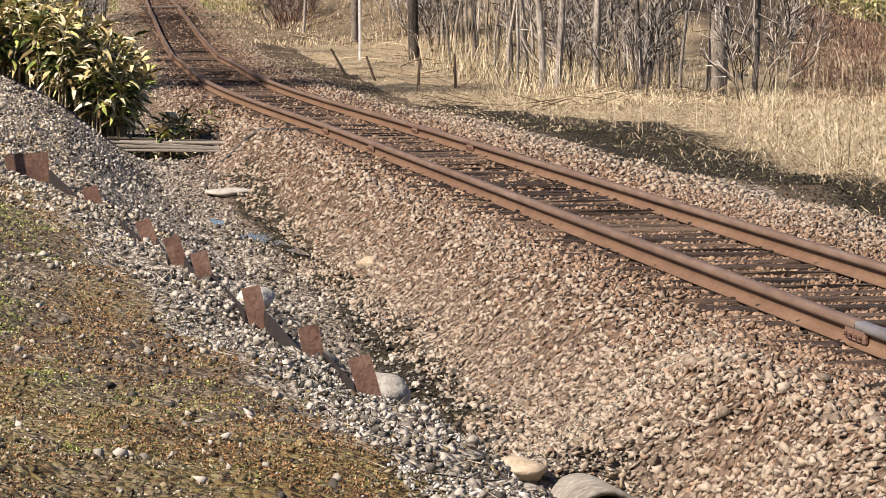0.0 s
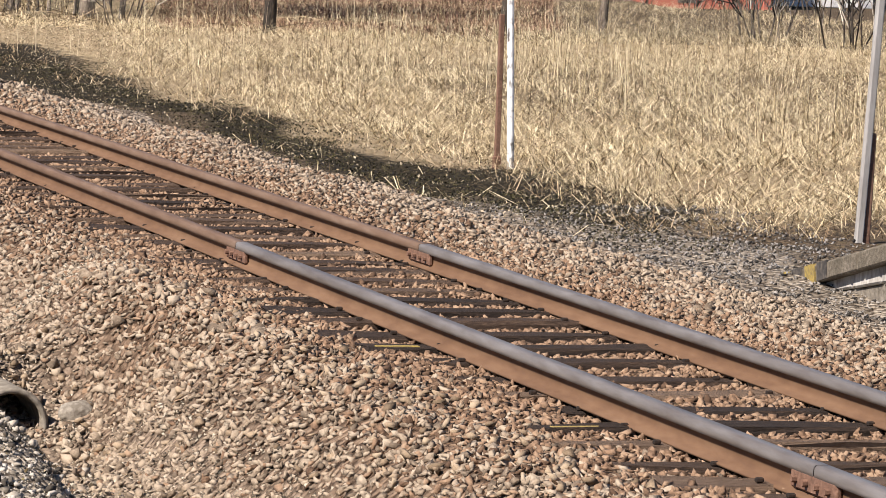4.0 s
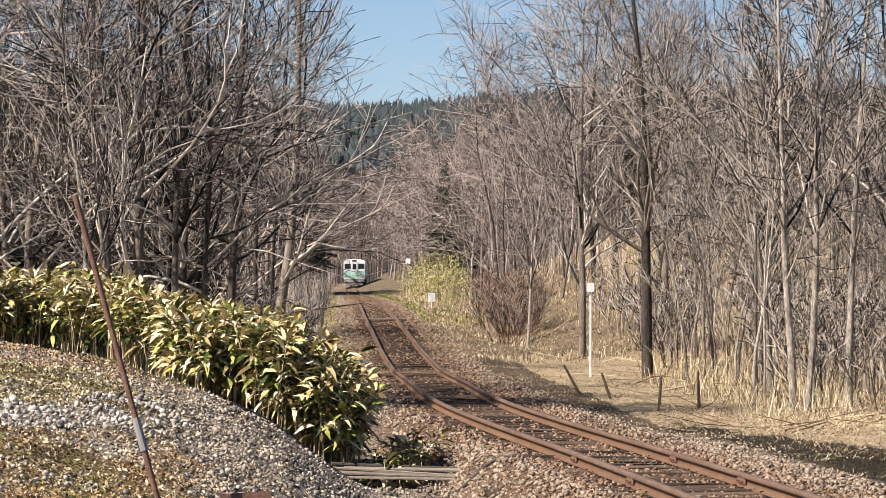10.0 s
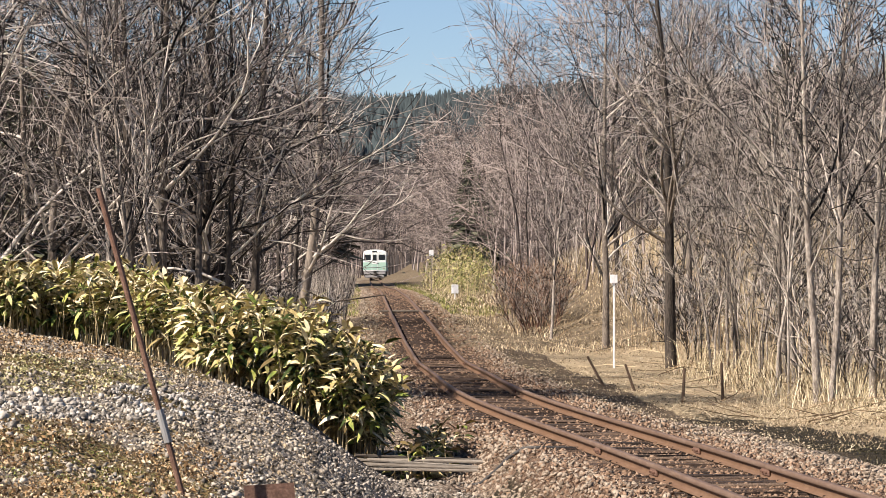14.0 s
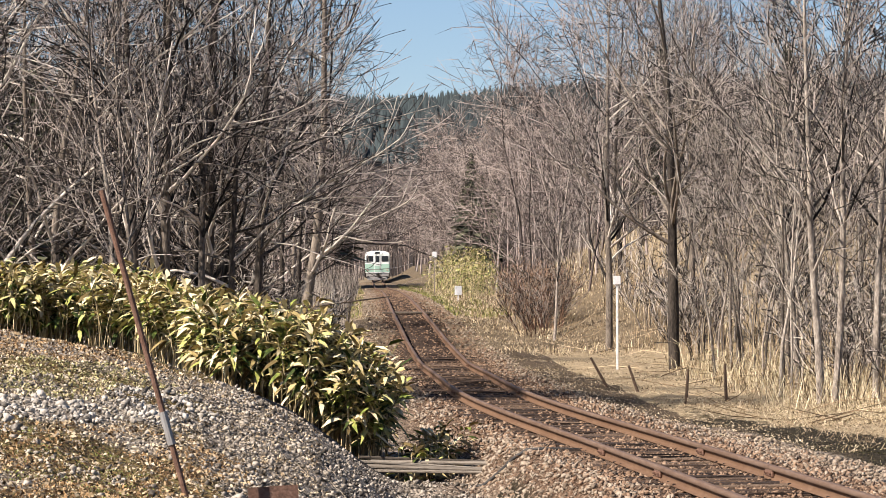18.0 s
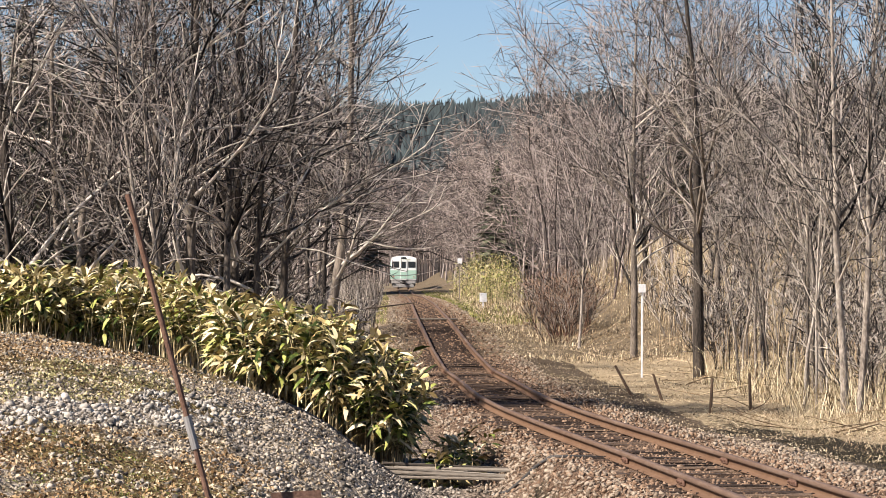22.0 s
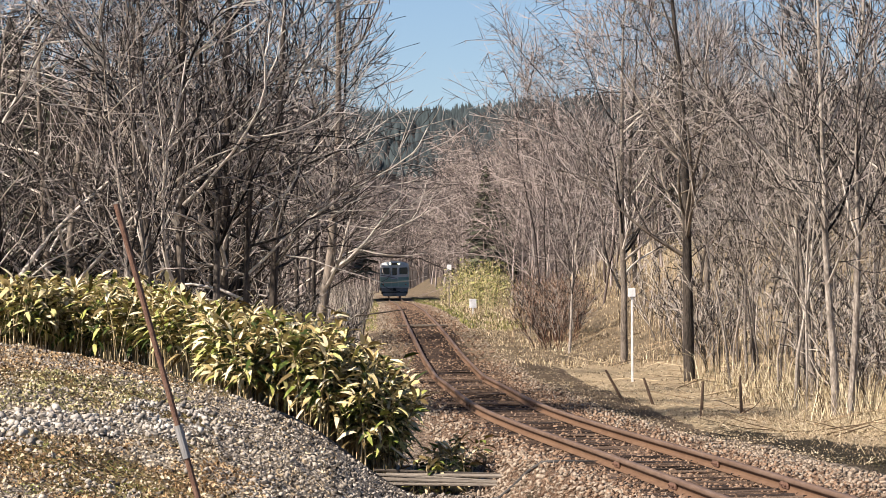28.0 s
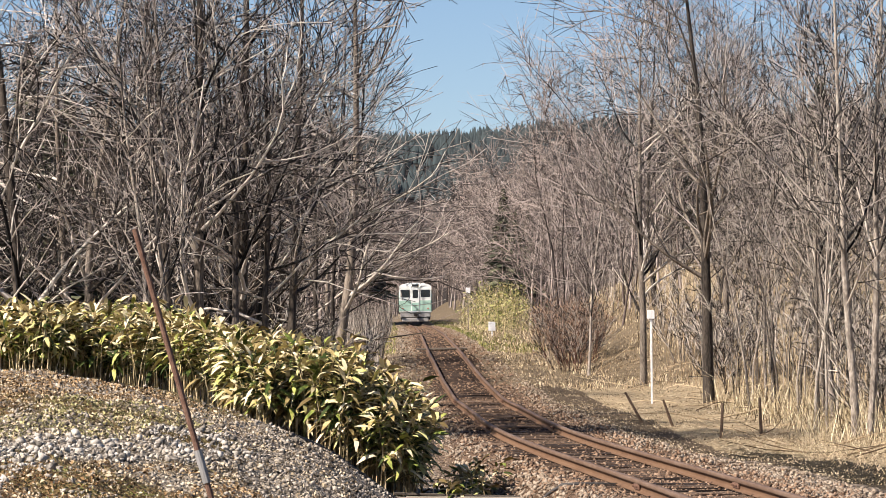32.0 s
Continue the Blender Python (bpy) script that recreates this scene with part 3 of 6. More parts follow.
def offshoots(P, R, cnt, t0, t1, length, ang, m, up, rng, rfac, jig=0.22, shrink=0.55):
    """Branches that leave the paths P: cnt from each, between t0 and t1 of its length."""
    n, M = R.shape
    idx = np.repeat(np.arange(n), cnt)
    s = rng.uniform(t0, t1, len(idx))
    f = s * (M - 1)
    i = np.minimum(f.astype(int), M - 2)
    w = (f - i)[:, None]
    pos = P[idx, i] * (1 - w) + P[idx, i + 1] * w
    rad = R[idx, i] * (1 - w[:, 0]) + R[idx, i + 1] * w[:, 0]
    t = unit(P[idx, i + 1] - P[idx, i])
    rv = rng.normal(size=(len(idx), 3))
    perp = unit(rv - (rv * t).sum(1, keepdims=True) * t)
    a = np.radians(rng.uniform(ang[0], ang[1], len(idx)))[:, None]
    d = np.cos(a) * t + np.sin(a) * perp
    L = length * rng.uniform(0.55, 1.2, len(idx)) * (1 - shrink * s)
    out = [pos]
    curl = rng.normal(size=d.shape) * jig * 3.2 / max(m, 4)
    for k in range(m - 1):
        out.append(out[-1] + d * (L / (m - 1))[:, None])
        d = unit(d + curl + rng.normal(size=d.shape) * jig * 0.45 + np.array([0, 0, up]))
    taper = np.linspace(1, 0.3, m)
    return np.stack(out, 1), np.maximum(rad * rfac, 0.004)[:, None] * taper


def stems(rng, bases, height, r0, lean=0.05, m=8, wig=0.05, splay=0.9, taper=1.35):
    out, rr = [], []
    for bx, by in bases:
        h = height * rng.uniform(0.85, 1.1)
        d = np.array([bx * splay + rng.normal() * lean, by * splay + rng.normal() * lean, 1.0])
        p = np.array([bx, by, -0.25])
        pts = [p]
        for k in range(m - 1):
            p = p + unit(d) * h / (m - 1)
            pts.append(p)
            d = unit(d + rng.normal(size=3) * wig)
        out.append(pts)
        rr.append(r0 * rng.uniform(0.8, 1.1) * np.linspace(1, 0.14, m) ** taper)
    return np.array(out), np.array(rr)


def build_tree(seed, height, r0, bases, limbs, length, ang, low=0.3, subs=5, twigs=4, up=0.12, lean=0.05, wig=0.05, twig_r=0.009, splay=0.9, bark=None, crooked=True, twig=None, limb=None, taper=1.35, bend=0.13):
    """One bare tree: trunk, limbs and twigs."""
    limb = limb or (M_LIMB if bark == M_BARKDARK else M_GREYLIMB)
    bark = bark or M_BARK
    rng = np.random.default_rng(seed)
    P0, R0 = stems(rng, bases, height, r0, lean, m=11 if crooked else 8, wig=wig, splay=splay, taper=taper)
    jig = bend if crooked else 0.10
    P1, R1 = offshoots(P0, R0, limbs, low, 0.97, length, ang, 9 if crooked else 5, up, rng, 0.48, jig)
    P2, R2 = offshoots(P1, R1, subs, 0.2, 1.0, length * 0.5, (20, 58), 5 if crooked else 3, up, rng, 0.6, jig * 1.3)
    P3, R3 = offshoots(P2, R2, twigs, 0.15, 1.0, length * 0.30, (20, 60), 4 if crooked else 3, up, rng, 0.6, jig * 1.5)
    P4, R4 = offshoots(P0, R0, limbs, low, 1.0, length * 0.4, ang, 4, up, rng, 0.2, jig)
    R3, R4 = np.minimum(R3, twig_r), np.minimum(R4, twig_r * 1.6)
    t = empty("bare_tree")
    part("trunk", np_mesh("trunk", *tubes(P0, R0, 8), bark, True), None, t)
    tagged(part("branching", np_mesh("branching", *join([tri(tubes(P1, np.maximum(R1, 0.009), 4)), tri(tubes(P2, np.maximum(R2, 0.009), 3))]), limb, True), None, t), kind="stuff")
    fine = tri(tubes(P3, np.maximum(R3, 0.0072), 3)) if crooked else spikes(P3, np.maximum(R3, 0.007))
    tagged(part("crown", np_mesh("crown", *join([fine, tri(tubes(P4, np.maximum(R4, 0.007), 3))]), twig or M_TWIG), None, t), kind="stuff")
    return tagged(t, "tall thin leafless grey-brown tree in dry undergrowth", "tree", "bare trees along the railway")


def place(ob, x, y, s=1.0, rz=None, rng=None, dz=0.0):
    rz = rng.uniform(0, 360) if rz is None else rz
    m = pose(x, y, float(land(x, y, False)) + dz, 0, 0, rz) @ Matrix.Diagonal((s, s, s, 1))
    return copy_thing(ob, m)


def build_woods():
    rng = np.random.default_rng(11)
    one = [(0, 0)]
    slim = [build_tree(100 + k, 10.5, 0.072, one, 17, 3.3, (24, 52), 0.22, 6, 4, 0.12, 0.035, 0.03) for k in range(4)]
    pole = [build_tree(120 + k, 8.5, 0.042, one, 14, 1.9, (22, 58), 0.22, 5, 3, 0.12, 0.07, 0.08, crooked=False, twig=M_PALETWIG) for k in range(4)]
    wide = [build_tree(140 + k, 12, 0.13, one, 17, 4.9, (30, 60), 0.18, 7, 4, 0.075, 0.03, 0.03, bark=M_BARKDARK, taper=0.9) for k in range(4)]
    fork = [build_tree(160 + k, 5.6, 0.12, one, 11, 3.9, (26, 50), 0.18, 7, 5, 0.10, 0.03, 0.06, bark=M_BARKDARK) for k in range(3)]
    shrub = [build_tree(180 + k, 2.6, 0.017, [(rng.normal() * 0.2, rng.normal() * 0.2) for _ in range(9)], 7, 0.9, (18, 45), 0.2, 4, 3, 0.1, 0.14, 0.06, 0.005, crooked=False, bark=M_BARKDARK) for k in range(3)]
    lead = build_tree(187, 12, 0.15, one, 14, 6.0, (40, 62), 0.28, 7, 4, 0.06, 0.012, 0.02, bark=M_BARKDARK, limb=M_BARKDARK, taper=0.9)
    red = build_tree(188, 2.4, 0.022, [(rng.normal() * 0.3, rng.normal() * 0.3) for _ in range(11)], 8, 1.0, (14, 34), 0.2, 4, 3, 0.1, 0.16, 0.06, 0.006, crooked=False, bark=M_REDSTEM, twig=M_REDSTEM)
    red.name = "red_stemmed_shrub"
    tagged(red, "leafless shrub with many red-brown stems", "shrub", "bare shrubs")
    big = build_tree(190, 11, 0.24, one, 15, 6.4, (34, 62), 0.18, 8, 4, 0.07, 0.04, 0.06, bark=M_BARKDARK)
    gnarl = [build_tree(210 + k, 10.5, 0.10, one, 15, 4.4, (48, 82), 0.2, 6, 4, 0.03, 0.04, 0.04, bark=M_BARKDARK, bend=0.22) for k in range(3)]
    arch = build_tree(196, 12.5, 0.13, one, 20, 6.2, (42, 72), 0.25, 8, 4, 0.035, 0.03, 0.03, bark=M_BARKDARK, taper=0.9)
    for t in shrub:
        tagged(t, "leafless many-stemmed brown shrub in dry grass", "shrub", "bare shrubs")
        t.name = "bare_shrub"
    for t in fork:
        tagged(t, "leafless tree forking into several grey stems", "tree")
    tagged(big, "large leafless tree with a thick forked trunk", "tree")
    # named trunks beside the line: x, y, kind, scale, turn
    for x, y, kind, s, rz in ((13.0, 74.5, slim[0], 1.15, 0), (11.56, 72.0, slim[3], 1.15, 70), (11.85, 72.3, slim[1], 1.05, 200), (15.9, 77.0, big, 1.0, 20), (14.2, 76.0, slim[1], 1.1, 0), (16.6, 76.5, slim[2], 1.1, 0),
                              (12.4, 80.0, slim[3], 1.0, 0), (11.75, 95.0, lead, 1.0, 160), (11.8, 110.0, wide[1], 0.8, 95), (11.2, 120.0, slim[2], 0.8, 0),
                              (16.4, 62.5, fork[0], 1.1, 0), (21.9, 66.0, fork[1], 1.1, 60), (26.5, 74.0, fork[2], 0.9, 200),
                              (-0.27, 68.0, wide[2], 0.98, 100), (0.29, 68.4, slim[2], 1.25, 30), (0.46, 70.0, wide[1], 0.85, 300), (-1.06, 66.0, slim[0], 0.8, 90), (-0.58, 66.3, slim[3], 0.85, 10),
                              (1.5, 75.0, arch, 0.85, 140), (0.9, 69.0, gnarl[0], 0.95, 20), (-0.8, 67.5, gnarl[1], 1.0, 100), (-2.0, 69.0, gnarl[2], 1.0, 10), (-3.13, 68.0, wide[3], 0.95, 210), (-2.5, 71.5, gnarl[0], 1.05, 120), (-4.3, 74.0, gnarl[2], 1.05, 240), (2.45, 84.0, wide[0], 0.95, 30), (2.6, 88.0, slim[0], 0.9, 250), (3.0, 112.0, slim[1], 0.9, 10)):
        place(kind, x, y, s, rz)
    # right-hand wood: a layer of middling trees with the tall ones before it
    for k in range(165):
        y = 76 + 84 * rng.random() ** 1.1
        x = float(line_x(y)) + 6.2 + 14 * rng.random() ** 1.1 + 0.012 * (y - 76)
        if x > 0.19 * (y + 13) - 1.8 or (0.098 < x / y < 0.129 and rng.random() < 0.6):
            continue
        thin = rng.random() < 0.6
        kinds = pole if thin else slim
        tall = 1.8 + rng.uniform(0.035, 0.060) * y - float(land(x, y, False))
        place(kinds[rng.integers(len(kinds))], x, y, max(0.55, tall / (8.5 if thin else 10.5)), rng=rng)
    for k in range(26):
        y = rng.uniform(73, 96)
        x = y * rng.uniform(0.131, 0.168)
        if x - float(line_x(y)) > 5.6:
            place(pole[rng.integers(4)], x, y, rng.uniform(0.75, 1.05), rng=rng)
    for k in range(7):
        y = rng.uniform(100, 165)
        place(wide[rng.integers(4)], float(line_x(y)) + rng.uniform(7, 11), y, rng.uniform(0.65, 0.85), rng=rng)
    # left-hand wood
    for k in range(46):
        y = 66 + 74 * rng.random() ** 1.3
        x = float(line_x(y)) - 3.6 - 12 * rng.random()
        kinds = gnarl if rng.random() < 0.6 else slim
        place(kinds[rng.integers(len(kinds))], x, y, rng.uniform(0.65, 1.0), rng=rng)
    # shrubs: by the house, along the wood's edge
    for x, y in ((46.0, 130), (47.2, 131), (48.6, 130), (51.5, 133), (38.6, 97), (40.0, 98), (35.5, 84), (28, 68), (26.5, 60)):
        place(shrub[rng.integers(3)], x, y, rng.uniform(1.2, 1.7), rng=rng)
    for k in range(44):
        y = rng.uniform(68, 130)
        u = rng.uniform(6.5, 13) if rng.random() < 0.5 else -rng.uniform(3.2, 10)
        place(shrub[rng.integers(3)], float(line_x(y)) + u, y, rng.uniform(0.7, 1.1), rng=rng)
    for k in range(9):
        y = rng.uniform(126, 150)
        place(red, y * rng.uniform(0.086, 0.097), y, rng.uniform(0.65, 1.0), rng=rng)
    for t in slim + pole + wide + fork + shrub + gnarl + [big, arch, red, lead]:
        for o in (*t.children_recursive, t):
            bpy.data.objects.remove(o)


def far_wood(name, label, seed, spots, height, r0, many=13, fine=5, mat=None):
    """A distant wood as one mass of trunks and twigs."""
    rng = np.random.default_rng(seed)
    spots = np.array(spots)
    n, m = len(spots), 5
    z0 = land(spots[:, 0], spots[:, 1], False)
    h = height * rng.uniform(0.62, 1.05, n)
    f = np.linspace(0, 1, m)
    P = np.zeros((n, m, 3))
    P[:, :, 0] = spots[:, :1] + f * rng.normal(size=(n, 1)) * 0.9 + rng.normal(size=(n, m)) * 0.14
    P[:, :, 1] = spots[:, 1:] + f * rng.normal(size=(n, 1)) * 0.9
    P[:, :, 2] = z0[:, None] + f * h[:, None] - 0.2
    R = r0 * rng.uniform(0.6, 1.2, (n, 1)) * np.linspace(1, 0.12, m) ** 1.5
    P1, R1 = offshoots(P, R, many, 0.15, 0.97, height * 0.42, (30, 75), 4, 0.1, rng, 0.6, 0.35)
    P2, R2 = offshoots(P1, R1, fine, 0.15, 1.0, height * 0.17, (25, 80), 2, 0.1, rng, 0.6)
    far = np.linalg.norm(P2[:, 0, :2], axis=1)[:, None]
    V, F = join([tri(tubes(P, R, 4)), tri(tubes(P1, np.maximum(R1, 0.012), 3)), spikes(P2, np.maximum(R2 * 0.7, 0.00008 * far))])
    tagged(new(name, np_mesh(name, V, F, mat or M_FARTWIG)), label, "woods", kind="stuff")


def build_far_woods():
    rng = np.random.default_rng(21)
    r, l, b = [], [], []
    for k in range(300):
        y = 140 + 340 * rng.random() ** 1.1
        rx = float(line_x(y)) + 6.5 + 45 * rng.random() ** 1.9
        if y > 300 or abs(rx / y - 0.0735) > 0.005:
            r.append((rx, y))
        y = 130 + 330 * rng.random() ** 1.15
        l.append((float(line_x(y)) - 4.5 - 40 * rng.random() ** 1.7, y))
    far_wood("bare_wood", "distant leafless grey-brown wood beside the line", 31, r, 15.5, 0.06, 17, 8)
    far_wood("bare_wood", "distant leafless grey-brown wood beside the line", 32, l, 12.0, 0.075, 12, 6)
    for k in range(640):
        y = rng.uniform(490, 740)
        x = y * rng.uniform(0.025, 0.095)
        if abs(x - float(line_x(y))) > 4.5:
            b.append((x, y))
    far_wood("bare_wood", "leafless wood closing the view where the line bends", 33, b, 20.0, 0.12, 8, 4)
    # thicket added behind the left trees; its dark twig colour paints the wood's shade
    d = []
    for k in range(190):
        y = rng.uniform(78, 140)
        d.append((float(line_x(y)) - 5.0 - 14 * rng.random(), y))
    far_wood("alder_thicket", "leafless thicket behind the front trees, coloured dark as the wood's shade", 36, d, 9.0, 0.09, 16, 6, M_SHADETWIG)
    w = []
    for k in range(280):
        y = rng.uniform(205, 420)
        w.append((rng.uniform(0.17, 0.46) * y, y))
    far_wood("bare_wood", "grey leafless wood behind the fields", 34, w, 9.5, 0.12, 11, 4, M_GREYWOOD)
    g = [(0.27 * y + 0.16 * y * rng.random(), y) for y in rng.uniform(172, 215, 130)]
    far_wood("bare_wood", "dark leafless wood on the slope behind the house", 37, g, 8.0, 0.10, 14, 6, M_GREYWOOD)


def conifer(seed, h, r):
    rng = np.random.default_rng(seed)
    t = empty("conifer")
    P, R = stems(rng, [(0, 0)], h, 0.16, 0.01, wig=0.01)
    part("trunk", np_mesh("trunk", *tubes(P, R, 6), M_BARK, True), None, t)
    n = 620
    f = rng.random(n) ** 0.8
    a = rng.uniform(0, 2 * np.pi, n)
    z = h * (0.22 + 0.78 * f)
    L = r * (1 - f) * rng.uniform(0.6, 1.1, n) + 0.15
    d = np.stack([np.cos(a), np.sin(a), np.full(n, -0.25)], -1)
    c = np.stack([0 * a, 0 * a, z], -1)
    V, F = [], []
    side = np.stack([-np.sin(a), np.cos(a), 0 * a], -1)
    for k, (s, w) in enumerate(((0.15, 0.08), (0.6, 0.22), (1.0, 0.03))):
        for sg in (-1, 1):
            V.append(c + d * (L * s)[:, None] + side * (sg * w * L)[:, None] * 0.8 + rng.normal(size=(n, 3)) * 0.05)
    V = np.stack(V, 1)
    base = (np.arange(n) * 6)[:, None]
    F = np.concatenate([base + np.array([0, 1, 3, 2]), base + np.array([2, 3, 5, 4])])
    part("crown", np_mesh("crown", V.reshape(-1, 3), F, M_CONIFER), None, t)
    return tagged(t, "dark green conifer standing among bare trees", "tree", "conifers")


def build_conifers():
    a, b = conifer(301, 11, 2.6), conifer(302, 9, 2.2)
    rng = np.random.default_rng(5)
    for x, y, k, s in ((21.8, 300, a, 0.95), (23.0, 306, b, 1.0), (-6.5, 84, a, 1.0), (19.4, 162, a, 0.68), (25.6, 168, b, 1.0), (70, 290, a, 1.25), (75, 300, b, 1.1), (-9, 84, b, 0.9), (26, 330, a, 0.9)):
        place(k, x, y, s, rng=rng)
    # row added left of the line, hidden by the woods, to shade the railcar
    for k in range(16):
        y = 374 + 3.1 * k
        place(a, float(line_x(y)) - rng.uniform(5.0, 8.0), y - 4, rng.uniform(1.1, 1.4), rng=rng)
    for k in range(20):
        y = rng.uniform(92, 132)
        place(a if k % 2 else b, float(line_x(y)) - rng.uniform(9.5, 20), y, rng.uniform(0.6, 1.0), rng=rng)
    for t in (a, b):
        for o in (*t.children_recursive, t):
            bpy.data.objects.remove(o)


def build_hills():
    """The wooded ridge at the end of the valley, with its conifers."""
    rng = np.random.default_rng(8)
    xs, ys = np.linspace(-900, 1500, 90), np.linspace(800, 2600, 40)
    X, Y = np.meshgrid(xs, ys, indexing="ij")
    ridge = lambda x, y: (20 + 52 * step(850, 1500, y) * (0.85 + 0.3 * value_noise(x / 260, y / 400, 9)) + 6 * value_noise(x / 70, y / 70, 4)) - 9
    Z = np.where(Y < 805, -40.0, ridge(X, Y))
    nx, ny = X.shape
    i, j = np.meshgrid(np.arange(nx - 1), np.arange(ny - 1), indexing="ij")
    k = i * ny + j
    F = np.stack([k, k + ny, k + ny + 1, k + 1], -1).reshape(-1, 4)
    hill = np_mesh("hill", np.stack([X, Y, Z], -1).reshape(-1, 3), F, M_HILLWOOD, True)
    tagged(new("hill", hill), "wooded ridge closing the valley", "hill", kind="structure")
    n = 13000
    x, y = rng.uniform(-40, 340, n), 1560 - 420 * rng.random(n) ** 1.4
    z = ridge(x, y)
    h, w = rng.uniform(3.5, 8.5, n), rng.uniform(0.9, 2.1, n)
    a = np.arange(6) * np.pi / 3
    ring = np.stack([np.cos(a), np.sin(a), 0 * a], -1)
    V = np.concatenate([(np.stack([x, y, z + 1], -1)[:, None] + ring * w[:, None, None] * rng.uniform(0.7, 1.2, (n, 6, 1))), np.stack([x, y, z + h], -1)[:, None]], 1)
    b = (np.arange(n) * 7)[:, None]
    F = np.concatenate([b + np.array([q, (q + 1) % 6, 6]) for q in range(6)])
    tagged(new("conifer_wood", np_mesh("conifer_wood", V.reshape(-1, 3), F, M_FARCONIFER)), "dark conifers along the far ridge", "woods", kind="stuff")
    lo = [(rng.uniform(-20, 240), rng.uniform(830, 1240)) for _ in range(1300)]
    far_wood("bare_wood", "greyish leafless wood below the conifer ridge", 35, lo, 12, 0.09, 6, 3)


# ---- grasses ----


def blades(name, label, mat, x, y, h, w, lean, seed, z=None, kind="stuff", category="grass"):
    """Upright or leaning blades of two joints each, as one mass."""
    rng = np.random.default_rng(seed)
    n = len(x)
    z = land(x, y) if z is None else z
    a = rng.uniform(0, 2 * np.pi, n)
    d = np.stack([np.cos(a), np.sin(a), 0 * a], -1) * (lean * rng.uniform(0.2, 1.2, n) * h)[:, None]
    b = rng.uniform(0, np.pi, n)
    s = np.stack([np.cos(b), np.sin(b) * 0.5, 0 * b], -1) * (w * 0.5 * rng.uniform(0.6, 1.3, n))[:, None]
    p = np.stack([x, y, z - 0.02], -1)
    mid = p + d * 0.35 + np.stack([0 * x, 0 * x, h * 0.6 * np.clip(1.35 - 0.5 * lean, 0.3, 1)], -1)
    tip = p + d + np.stack([0 * x, 0 * x, h * np.clip(1.05 - 0.5 * lean * lean, 0.15, 1)], -1)
    V = np.stack([p - s, p + s, mid - s * 0.8, mid + s * 0.8, tip], 1).reshape(-1, 3)
    k = (np.arange(n) * 5)[:, None]
    F = np.concatenate([k + np.array([0, 1, 3]), k + np.array([0, 3, 2]), k + np.array([2, 3, 4])])
    return tagged(new(name, np_mesh(name, V, F, mat)), label, category, kind=kind)


def flakes(name, label, mat, x, y, size, seed, category="litter"):
    """Small curled leaves and moss tips at all angles, as one mass."""
    rng = np.random.default_rng(seed)
    n = len(x)
    p = np.stack([x, y, land(x, y) + size * rng.uniform(-0.1, 0.7, n)], -1)
    d = unit(rng.normal(size=(n, 3)) * np.array([1, 1, 0.8]))
    e = unit(np.cross(d, rng.normal(size=(n, 3)))) * (size * rng.uniform(0.13, 0.42, n))[:, None]
    d = d * size[:, None]
    lift = np.array([0, 0, 1.0]) * (size * rng.uniform(-0.1, 0.4, n))[:, None]
    V = np.stack([p - d * 0.6, p + e + lift, p - e + lift, p + d * 0.6], 1).reshape(-1, 3)
    k = (np.arange(n) * 4)[:, None]
    return tagged(new(name, np_mesh(name, V, np.concatenate([k + np.array([0, 1, 2]), k + np.array([1, 3, 2])]), mat)), label, category, kind="stuff")


def mound_bands(x, y):
    """Weights of the rust moss, pale moss and broken rock bands that cross the mound."""
    patch = 0.65 * value_noise(x * 0.45, y * 0.28, 105) + 0.35 * value_noise(x * 2.5, y * 1.6, 106)
    w = y - 4.0 * (np.clip(x, -3, 0.6) + 1.2) + 6 * (patch - 0.5)
    on = step(0.5, -0.1, x + 1.5 * (patch - 0.5))
    rust = np.clip((1 - step(25.6, 26.6, w)) + 0.6 * step(27.8, 28.3, w) * (1 - step(29.3, 30.2, w)) + 0.8 * step(39.8, 40.8, w), 0, 1) * on
    rock = step(30.3, 31.0, w) * (1 - step(34.4, 35.4, w)) * on
    pale = step(34.6, 35.6, w) * (1 - step(38.8, 39.8, w)) * on
    return rust, pale, rock


